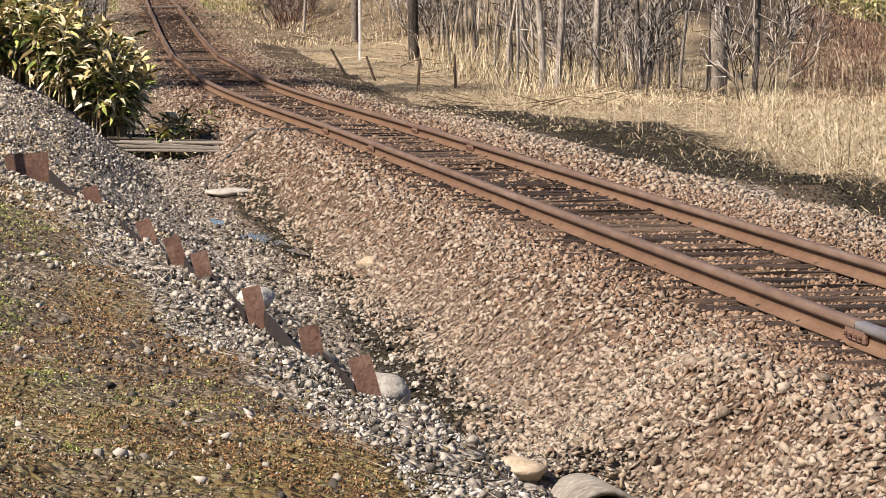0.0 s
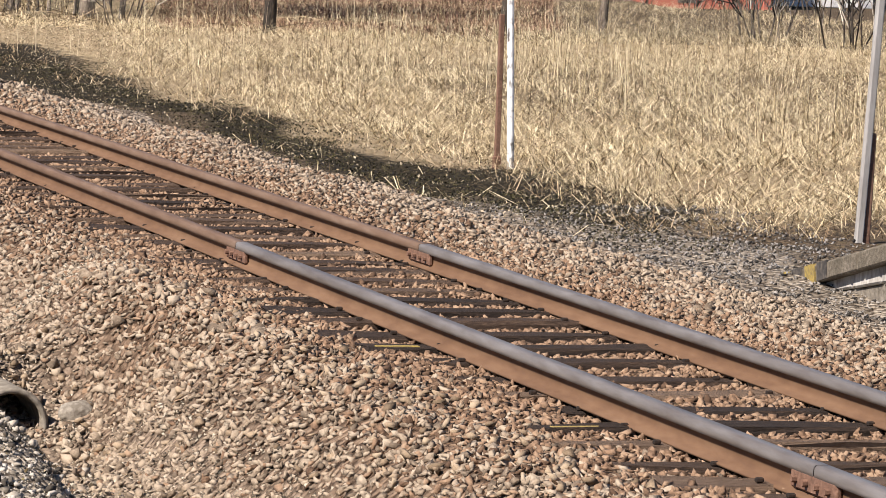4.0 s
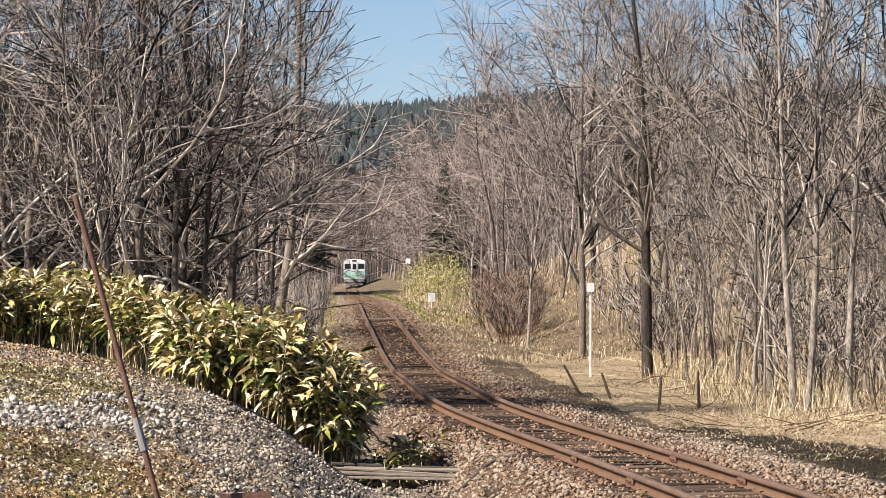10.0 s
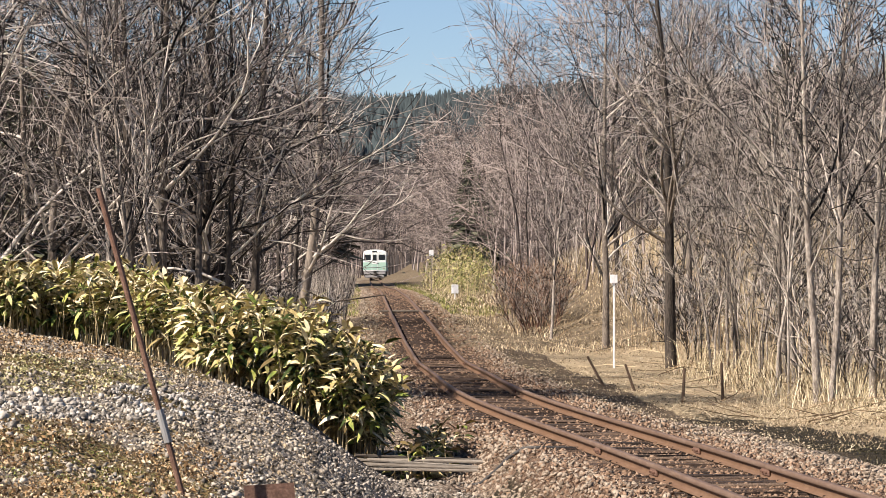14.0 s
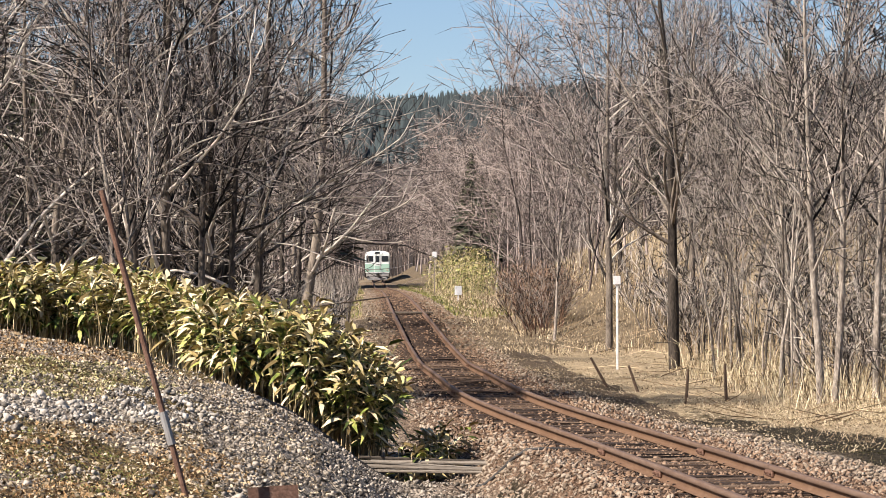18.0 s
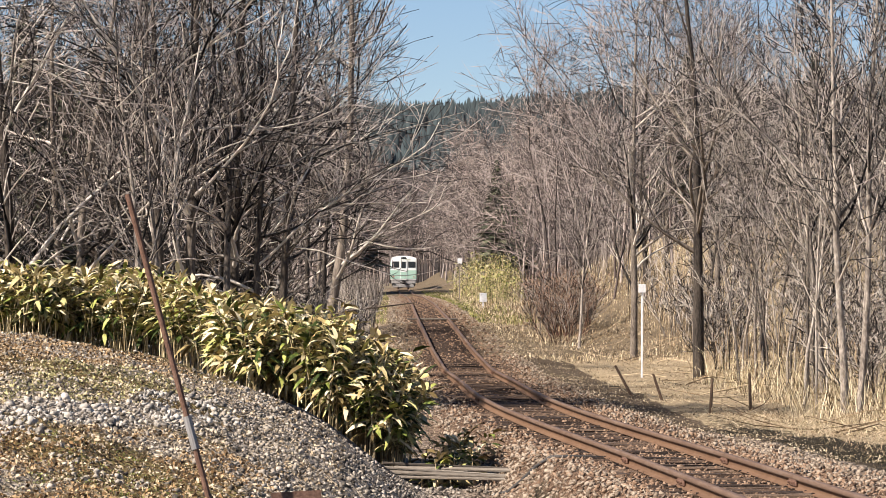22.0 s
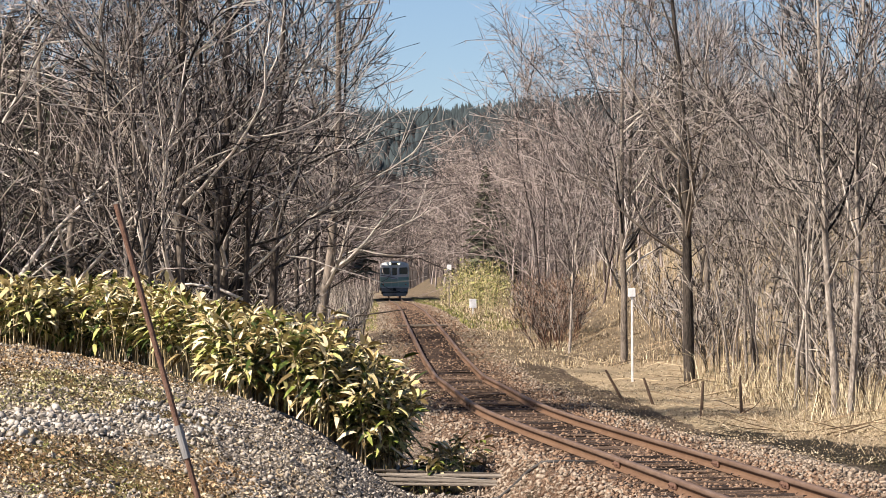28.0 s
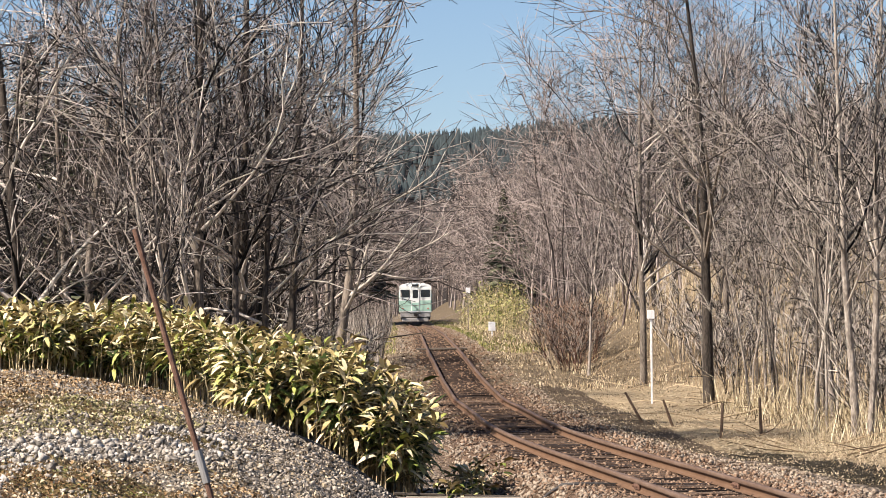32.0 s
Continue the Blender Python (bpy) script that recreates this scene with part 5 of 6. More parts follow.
def sweep(off, y0, y1, stepy):
    """A rail along the line at the side offset off."""
    pr = np.array(rail_profile())
    ys = np.linspace(y0, y1, int(round((y1 - y0) / stepy)) + 1)
    cx, cz = line_x(ys), line_z(ys)
    dx = np.gradient(cx, ys) if len(ys) > 2 else 0 * ys
    nx, ny = 1 / np.hypot(1, dx), -dx / np.hypot(1, dx)
    V = np.stack([(cx + off * nx)[:, None] + nx[:, None] * pr[:, 0], (ys + off * ny)[:, None] + ny[:, None] * pr[:, 0], cz[:, None] + pr[:, 1] + 0 * cx[:, None]], -1)
    m, k = len(ys), len(pr)
    i, j = np.meshgrid(np.arange(m - 1), np.arange(k), indexing="ij")
    j2 = (j + 1) % k
    F = np.stack([i * k + j, (i + 1) * k + j, (i + 1) * k + j2, i * k + j2], -1).reshape(-1, 4)
    return V.reshape(-1, 3), F, k


def build_track():
    rng = np.random.default_rng(81)
    track = empty("railway_track")
    tagged(track, "single rusty narrow-gauge railway track on wooden sleepers", "railway track")
    joints = [-20.0, 6.75, 16.05, 40.2, 45.4, 70.4, 95.0, 120.0, 200.0, 330.0, 480.0, 700.0]
    for off, name in ((-0.565, "near"), (0.565, "far")):
        for a, b in zip(joints, joints[1:]):
            V, F, k = sweep(off, a + 0.004, b - 0.004, 0.5 if b < 130 else 4.0)
            # grey sheen kept on near heads only; farther heads are coloured brown without it
            me = np_mesh("rail", V, F, [M_RAIL, M_RAILTOP if a < 16 else M_RAILDULL])
            idx = np.zeros(len(F), dtype=np.int32)
            q = np.arange(len(F)) % k
            idx[(q >= 6) & (q <= 12)] = 1
            me.polygons.foreach_set("material_index", idx)
            part("rail", me, None, track, "brown rusted rail with a worn head")
    bar = box(0.028, 0.46, 0.075, 0, 0, 0, 0.008)
    for k in range(4):
        rod(0.014, 0.014, (-0.035, -0.17 + 0.113 * k, 0), (0.035, -0.17 + 0.113 * k, 0), 6, bm=bar)
    first = None
    for yj in joints[1:8]:
        for off in (-0.565, 0.565):
            for s in (-1, 1):
                x, z = float(line_x(yj)) + off + s * 0.024, float(line_z(yj)) - 0.075
                if first is None:
                    first = part("joint_bar", bar, M_RUST, track, "bolted rusty joint bar")
                    ob = first
                else:
                    ob = new("joint_bar", first.data)
                    ob.parent = track
                ob.matrix_basis = pose(x, yj, z)
    # sleepers, some doubled at the joints, ends not in line
    shapes = []
    for k in range(5):
        bm = box(2.05, 0.20, 0.14, 0, 0, 0, 0.012)
        bmesh.ops.subdivide_edges(bm, edges=[e for e in bm.edges if abs(e.verts[0].co.x - e.verts[1].co.x) > 1], cuts=4)
        for v in bm.verts:
            v.co += Vector((rng.normal() * 0.012, rng.normal() * 0.008, rng.normal() * 0.006))
        me = bpy.data.meshes.new("sleeper")
        bm.to_mesh(me)
        bm.free()
        me.materials.append(M_SLEEPER)
        shapes.append(me)
    spike = bpy.data.meshes.new("spike")
    bm = box(0.034, 0.022, 0.020, 0, 0, 0, 0.005)
    bm.to_mesh(spike)
    bm.free()
    spike.materials.append(M_DARKANDSHADE)
    ys = list(np.arange(2.0, 104, 0.575)) + [yj + d for yj in joints[1:7] for d in (-0.16, 0.16)]
    for yj in ys:
        ob = new("sleeper", shapes[rng.integers(5)])
        ob.parent = track
        m = pose(float(line_x(yj)) + rng.normal() * 0.035, yj + rng.normal() * 0.03, float(line_z(yj)) - 0.212 + rng.normal() * 0.008, 0, 0, rng.normal() * 0.9)
        ob.matrix_basis = m
        if min(abs(yj - 8.9), abs(yj - 11.775)) < 0.01:
            part("paint_mark", box(0.22, 0.04, 0.008, -0.85, -0.05, 0.073, 0.002), M_YELLOW, ob, "worn yellow paint mark")
        if yj < 50:
            for off in (-0.565, 0.565):
                for s in (-1, 1):
                    sp = new("spike", spike)
                    sp.parent = ob
                    sp.matrix_basis = pose(off + s * 0.064, s * 0.04, 0.079)
    # far sleepers and the dark cross timbers of a small bridge
    chunk = []
    for yj in np.arange(104.4, 330, 0.62):
        c = np.array([[sx * 1.0, sy * 0.1, sz * 0.07] for sx in (-1, 1) for sy in (-1, 1) for sz in (-1, 1)])
        c = c + np.array([float(line_x(yj)), yj, float(line_z(yj)) - 0.218])
        chunk.append((c, np.array([[0, 1, 3, 2], [4, 6, 7, 5], [0, 4, 5, 1], [2, 3, 7, 6], [1, 5, 7, 3], [0, 2, 6, 4]])))
    tagged(part("far_timbering", np_mesh("far_timbering", *join(chunk), M_SLEEPER), None, track), kind="stuff")
    # board level crossing far up the line
    deck = empty("board_crossing")
    tagged(deck, "weathered timber crossing boards laid between the far rails", "crossing")
    for k in range(4):
        y = 152 + 0.34 * k
        part("plank", box(1.9, 0.26, 0.06, float(line_x(y)), y, float(line_z(y)) - 0.08, 0.01), M_WOODOLD, deck)


# ---- stones ----


def stone_kinds(count, seed, pts=9, flat=0.7):
    out = []
    rng = np.random.default_rng(seed)
    for k in range(count):
        bm = bmesh.new()
        for q in unit(rng.normal(size=(pts, 3))) * rng.uniform(0.75, 1.0, (pts, 1)) * np.array([1, 0.8, flat]):
            bm.verts.new(q)
        r = bmesh.ops.convex_hull(bm, input=bm.verts)
        bmesh.ops.delete(bm, geom=[g for g in r["geom_interior"] if isinstance(g, bmesh.types.BMVert)], context="VERTS")
        bm.verts.ensure_lookup_table()
        bm.verts.index_update()
        V = np.array([v.co[:] for v in bm.verts])
        F = np.array([[v.index for v in f.verts] for f in bm.faces if len(f.verts) == 3])
        bm.free()
        out.append((V, F))
    return out


def strew(name, label, mat, x, y, size, kinds, seed, sink=0.15, category="stones", lift=0.0):
    """Loose stones over the ground as one mass."""
    rng = np.random.default_rng(seed)
    z = land(x, y) + size * (0.35 - sink) + lift
    pick = rng.integers(0, len(kinds), len(x))
    chunks = []
    for k, (V, F) in enumerate(kinds):
        s = np.where(pick == k)[0]
        n = len(s)
        if not n:
            continue
        q = unit(rng.normal(size=(n, 4)) * np.array([1, 0.35, 0.35, 1]))
        a, b, c, d = q.T
        R = np.stack([np.stack([1 - 2 * (c * c + d * d), 2 * (b * c - a * d), 2 * (b * d + a * c)], -1),
                      np.stack([2 * (b * c + a * d), 1 - 2 * (b * b + d * d), 2 * (c * d - a * b)], -1),
                      np.stack([2 * (b * d - a * c), 2 * (c * d + a * b), 1 - 2 * (b * b + c * c)], -1)], 1)
        P = np.einsum("nij,vj->nvi", R, V) * (size[s] * rng.uniform(0.75, 1.25, n))[:, None, None] + np.stack([x[s], y[s], z[s]], -1)[:, None]
        chunks.append((P.reshape(-1, 3), (F[None] + (np.arange(n) * len(V))[:, None, None]).reshape(-1, 3)))
    V, F = join(chunks)
    return tagged(new(name, np_mesh(name, V, F, mat)), label, category, kind="stuff")


def build_stones():
    rng = np.random.default_rng(91)
    kinds = stone_kinds(10, 92, 8, 0.55)
    ys, us, ss = [], [], []
    for y0, y1, u0, u1, dens, size in ((5.0, 18, -2.5, 2.5, 820, 0.029), (18, 32, -2.35, 2.5, 400, 0.031), (32, 52, -2.0, 2.3, 185, 0.040), (52, 110, -1.7, 1.9, 62, 0.042), (110, 330, -1.7, 1.8, 13, 0.06)):
        n = int((y1 - y0) * (u1 - u0) * dens)
        ys.append(rng.uniform(y0, y1, n))
        us.append(rng.uniform(u0, u1, n))
        ss.append(np.full(n, size) * rng.uniform(0.6, 1.35, n))
    y, u, s = np.concatenate(ys), np.concatenate(us), np.concatenate(ss)
    gap = np.abs((y - 2.0 + 0.2875) % 0.575 - 0.2875)
    keep = (gap > 0.10) | (np.abs(u) > 1.02) | (rng.random(len(y)) < 0.06 + 0.5 * step(0.7, 1.0, np.abs(u)))
    y, u, s = y[keep], u[keep], s[keep]
    rusty = rng.random(len(y)) < 0.95 * np.exp(-(np.abs(u) / np.where(u > 0, 1.5, np.where(y > 24, 1.2, 1.4))) ** 4) + 0.10
    x = u + line_x(y)
    bed = empty("ballast_bed")
    tagged(bed, "crushed stone ballast carrying the track", "ballast")
    a = strew("ballast", "rust-brown crushed ballast between and beside the rails", M_RUSTSTONE, x[rusty], y[rusty], s[rusty], kinds, 93, category="ballast", lift=0.0)
    b = strew("ballast", "beige and pink-grey crushed ballast on the shoulder", M_BALLAST, x[~rusty], y[~rusty], s[~rusty], kinds, 94, category="ballast")
    for ob in (a, b):
        ob.parent = bed
        del ob["category"]
    shapes = [np_mesh("stone", V, F, M_STONEONE) for V, F in kinds]
    for k in range(300):
        sy, su = rng.uniform(7.0, 16.0), rng.uniform(-2.2, -1.1)
        sx, ss = float(line_x(sy)) + su, rng.uniform(0.028, 0.05)
        ob = new("stone", shapes[k % 10])
        ob.parent = bed
        ob.matrix_basis = pose(sx, sy, float(land(sx, sy)) + ss * 0.5, rng.uniform(-40, 40), rng.uniform(-40, 40), rng.uniform(0, 360)) @ Matrix.Diagonal((ss, ss, ss, 1))
    # rubble of the bank, ditch and verge
    n = 46000
    y = 5 + 43 * rng.random(n) ** 1.2
    x = sheet_x(y) + np.where(rng.random(n) < 0.6, rng.uniform(-0.4, 2.4, n), rng.uniform(-2.5, 0.0, n))
    grey = value_noise(x * 1.3, y * 0.8, 95)
    keep = (rng.random(n) < np.where(x > sheet_x(y) - 0.50, 0.95, 0.16 + 0.5 * step(0.45, 0.62, grey) - 0.25 * step(23, 26, y))) & (x < 3.3 + 0.02 * (y - 20))
    x, y = x[keep], y[keep]
    s = 0.008 + 0.036 * rng.random(len(x)) ** 3.5 + 0.00022 * y
    strew("rubble", "grey and buff rubble stones covering the bank", M_RUBBLE, x, y, s, stone_kinds(8, 192, 7), 96, category="rubble")
    n = 15000
    y = 6.5 + 13 * rng.random(n) ** 1.3
    x = sheet_x(y) + 0.45 - 0.98 * rng.random(n)
    keep = rng.random(n) < 0.25 + 0.75 * step(0.3, 0.55, value_noise(x * 4 + 1.5 * y, y * 1.1, 121))
    x, y, n = x[keep], y[keep], int(keep.sum())
    strew("broken_rock", "whitish broken stone along the bank's crest", M_PALEROCK, x, y, 0.007 + 0.020 * rng.random(n) ** 3, stone_kinds(8, 205, 7, 0.6), 206, category="rock")
    # fine gravel about the culvert and along the ditch
    n = 9000
    y = 9 + 6.5 * rng.random(n)
    x = 2.55 + 1.05 * rng.random(n)
    streak = rng.random(n) < 0.3
    y, x = np.where(streak, 16.3 + 0.16 * rng.normal(size=n), y), np.where(streak, 3.1 + 1.2 * rng.random(n), x)
    strew("fine_gravel", "pale fine gravel washed into the ditch", M_FINEGRAVEL, x, y, 0.006 + 0.013 * rng.random(n) ** 2 + 0.0002 * y, stone_kinds(6, 194, 6), 102, category="gravel")
    n = 420
    y = 12.0 + 5.0 * rng.random(n)
    x = 3.3 + 0.95 * rng.random(n)
    strew("rubble", "larger grey stones about the pipe's mouth", M_BALLAST, x, y, 0.025 + 0.04 * rng.random(n) ** 2, stone_kinds(8, 198, 8), 199, category="rubble")
    # clods of moss and earth on the near bank
    small = stone_kinds(7, 191, 6)
    n = 9000
    y = 5.0 + 21 * rng.random(n) ** 1.1
    x = sheet_x(y) - 0.05 - 2.4 * rng.random(n)
    keep = value_noise(x * 2.2, y * 1.3, 103) > 0.22
    x, y, n = x[keep], y[keep], int(keep.sum())
    strew("clods", "crumbled dark clods of earth on the bank", M_CLOD, x, y, (0.009 + 0.022 * rng.random(n) ** 2), small, 98, 0.3, category="earth")
    # loose gravel of the mound
    n = 20000
    y = 23.5 + 24 * rng.random(n)
    x = sheet_x(y) + 0.5 - 4.6 * rng.random(n)
    rust, pale = mound_bands(x, y)[:2]
    keep = rng.random(n) < np.clip(0.85 - 0.75 * rust - 0.35 * pale - 0.5 * step(0.1, -0.4, sheet_x(y) - x), 0.1, 1)
    x, y, n = x[keep], y[keep], int(keep.sum())
    strew("gravel_mound", "pale grey loose gravel heaped on the bank", M_MOUND, x, y, 0.008 + 0.036 * rng.random(n) ** 4, stone_kinds(8, 193, 7), 101, category="gravel")
    n = 13000
    y = rng.uniform(28, 41, n)
    x = 0.55 - 4.2 * rng.random(n)
    keep = rng.random(n) < mound_bands(x, y)[2]
    x, y, n = x[keep], y[keep], int(keep.sum())
    strew("broken_rock", "pale broken rock tipped on the gravel mound", M_PALEROCK, x, y, 0.014 + 0.048 * rng.random(n) ** 3.5, stone_kinds(8, 197, 8), 182, category="rock")
    n = 9000
    y = rng.uniform(11, 23, n)
    x = line_x(y) + rng.uniform(2.4, 5.0, n)
    strew("gravel", "dark grey gravel on the verge by the platform", M_GRAVEL, x, y, 0.010 + 0.016 * rng.random(n), stone_kinds(6, 195, 6), 97, category="gravel")
    # single boulders
    for k, (bx, by, sx, sy, sz, lab) in enumerate(((2.05, 14.25, 0.17, 0.13, 0.09, "smooth pale grey boulder"), (1.86, 15.85, 0.16, 0.12, 0.08, "smooth pale grey boulder"),
                                                   (1.74, 18.0, 0.14, 0.11, 0.075, "smooth pale grey boulder"), (2.80, 14.66, 0.19, 0.12, 0.06, "flat buff boulder"),
                                                   (2.80, 14.4, 0.13, 0.10, 0.06, "rounded grey boulder"), (2.62, 14.5, 0.10, 0.09, 0.06, "rounded grey boulder"),
                                                   (3.52, 14.1, 0.11, 0.10, 0.07, "rounded pale boulder"), (2.73, 10.85, 0.07, 0.06, 0.08, "small blue-grey boulder"),
                                                   (2.18, 13.7, 0.13, 0.09, 0.05, "rounded grey boulder"), (3.62, 29.3, 0.12, 0.09, 0.06, "rounded buff boulder"), (3.37, 42.5, 0.30, 0.2, 0.06, "flat pale boulder"))):
        bm = bmesh.new()
        bmesh.ops.create_icosphere(bm, subdivisions=3, radius=1.0)
        for v in bm.verts:
            v.co *= 1 + 0.22 * (noise.noise(v.co * 1.3 + Vector((k * 7.3, 0, 0)))) + 0.05 * noise.noise(v.co * 5)
            v.co = Vector((v.co.x * sx, v.co.y * sy, v.co.z * sz))
        for f in bm.faces:
            f.smooth = True
        me = bpy.data.meshes.new("boulder")
        bm.to_mesh(me)
        bm.free()
        me.materials.append(M_PALEBOULDER if "pale" in lab else M_BUFFBOULDER if "buff" in lab else M_BOULDER)
        ob = new("boulder", me)
        ob.matrix_basis = pose(bx, by, float(land(bx, by)) + sz * (0.75 if k < 3 else 0.1), 0, 0, k * 37)
        tagged(ob, lab + " lying on the ditch bank", "boulder", "boulders")


# ---- things of the bank and ditch ----


def build_bank_things():
    # culvert pipe
    bm = bmesh.new()
    n, L, ro, ri = 28, 0.62, 0.205, 0.172
    rings = []
    for r, y in ((ri, L), (ri, 0.0), (ri + 0.01, -0.012), (ro - 0.01, -0.012), (ro, 0.0), (ro, L)):
        rings.append([bm.verts.new((r * math.cos(2 * math.pi * k / n), y, r * math.sin(2 * math.pi * k / n))) for k in range(n)])
    for a, b in zip(rings, rings[1:]):
        for k in range(n):
            f = bm.faces.new((a[k], a[(k + 1) % n], b[(k + 1) % n], b[k]))
            f.smooth = True
    bm.faces.new(rings[0])
    bmesh.ops.recalc_face_normals(bm, faces=bm.faces)
    me = bpy.data.meshes.new("culvert_pipe")
    bm.to_mesh(me)
    bm.free()
    me.materials.append(M_CONCRETE)
    ob = new("culvert_pipe", me)
    ob.matrix_basis = pose(3.13, 13.98, -0.835, 0, 0, 4)
    tagged(ob, "half-buried round concrete culvert pipe in the ditch", "pipe")
    # steel edging: a folded sheet stepping along the crest
    edge = empty("steel_edging")
    tagged(edge, "rusted folded steel edging along the bank's crest", "edging")
    ys = (13.5, 14.8, 16.8, 19.3, 20.6, 22.1, 25.1, 28.6)
    feet = []
    for k, y in enumerate(ys):
        wide = 0.105 if k < 6 else 0.12 if k == 6 else 0.36
        x0 = float(sheet_x(y)) - (0.05 if k == 7 else 0.02)
        z0 = float(land(x0, y, False)) + (0.06 if k == 7 else 0.05)
        face = box(wide, 0.012, 0.25, x0, y, z0, 0.0, pose(0, 0, 0, -10 + 4 * math.sin(k * 2.1), -14 + 5 * math.sin(k) if k < 7 else -3, 8))
        part("panel", face, M_RUST, edge)
        feet.append((x0, y, z0, wide))
    # webs between the panels, their shade put into a near-black colour
    for (xa, ya, za, wa), (xb, yb, zb, wb) in zip(feet, feet[1:]):
        a, b = Vector((xa - wa / 2, ya, za)), Vector((xb + wb / 2, yb, zb))
        d = b - a
        m = Matrix.Translation((a + b) / 2 - Vector((0, 0, 0.085))) @ d.to_track_quat("X", "Z").to_matrix().to_4x4()
        web = bmesh.new()
        bmesh.ops.create_cube(web, size=1.0, matrix=m @ Matrix.Diagonal((d.length, 0.012, 0.15, 1)))
        part("panel", web, M_DARKANDSHADE, edge)
    # bent marker pole with its grey sleeve
    pole = empty("marker_pole", 0.12, 28.2, 0.29)
    tagged(pole, "leaning rusty steel marker pole with a grey sleeve", "pole")
    part("shaft", rod(0.021, 0.021, (0.02, 0, -0.3), (-0.66, 0, 2.18), 10), M_RUST, pole)
    part("sleeve", rod(0.028, 0.028, (-0.172, 0, 0.40), (-0.235, 0, 0.63), 10), M_GREYPOLE, pole, "pale blue-grey sleeve")
    # planks over the ditch
    pile = empty("ditch_planks", 3.1, 49.6, -0.44)
    tagged(pile, "silvered old timber planks laid across the ditch", "planks")
    for k in range(5):
        part("plank", box(1.6 + 0.16 * (k % 3), 0.085, 0.034, 0.06 * (k % 2), -0.30 + 0.16 * k, -0.06 + 0.03 * k, 0.008, pose(0, 0, 0, 12 * (k % 2), 2.2 + 1.5 * (k % 3 - 1), -4 + 5 * (k % 3 - 1))), M_WOODOLD, pile)
    hose = empty("black_hose")
    tagged(hose, "thin black hose lying over bank and ditch", "hose")
    f = np.linspace(0, 1, 26)
    hx = 0.9 + 4.0 * f
    hy = 46.3 + 1.2 * np.sin(f * 5) + 2.5 * f
    P = np.stack([hx, hy, land(hx, hy, False) + 0.03], -1)[None]
    part("tube", np_mesh("tube", *tubes(P, np.full((1, 26), 0.024), 6), M_BLACK, True), None, hose)
    # puddle
    bm = bmesh.new()
    vs = [bm.verts.new((0.19 * math.cos(a) * (1 + 0.25 * math.sin(3 * a)), 2.6 * math.sin(a) * (1 + 0.15 * math.cos(4 * a)), 0)) for a in np.linspace(0, 2 * math.pi, 28, endpoint=False)]
    bm.faces.new(vs)
    me = bpy.data.meshes.new("puddle")
    bm.to_mesh(me)
    bm.free()
    me.materials.append(M_WATER)
    ob = new("puddle", me)
    ob.matrix_basis = pose(3.09, 35.4, -0.765, 0, 0, 5)
    tagged(ob, "shallow puddle in the ditch bottom", "water", kind="structure")


# ---- posts, signs, platform ----


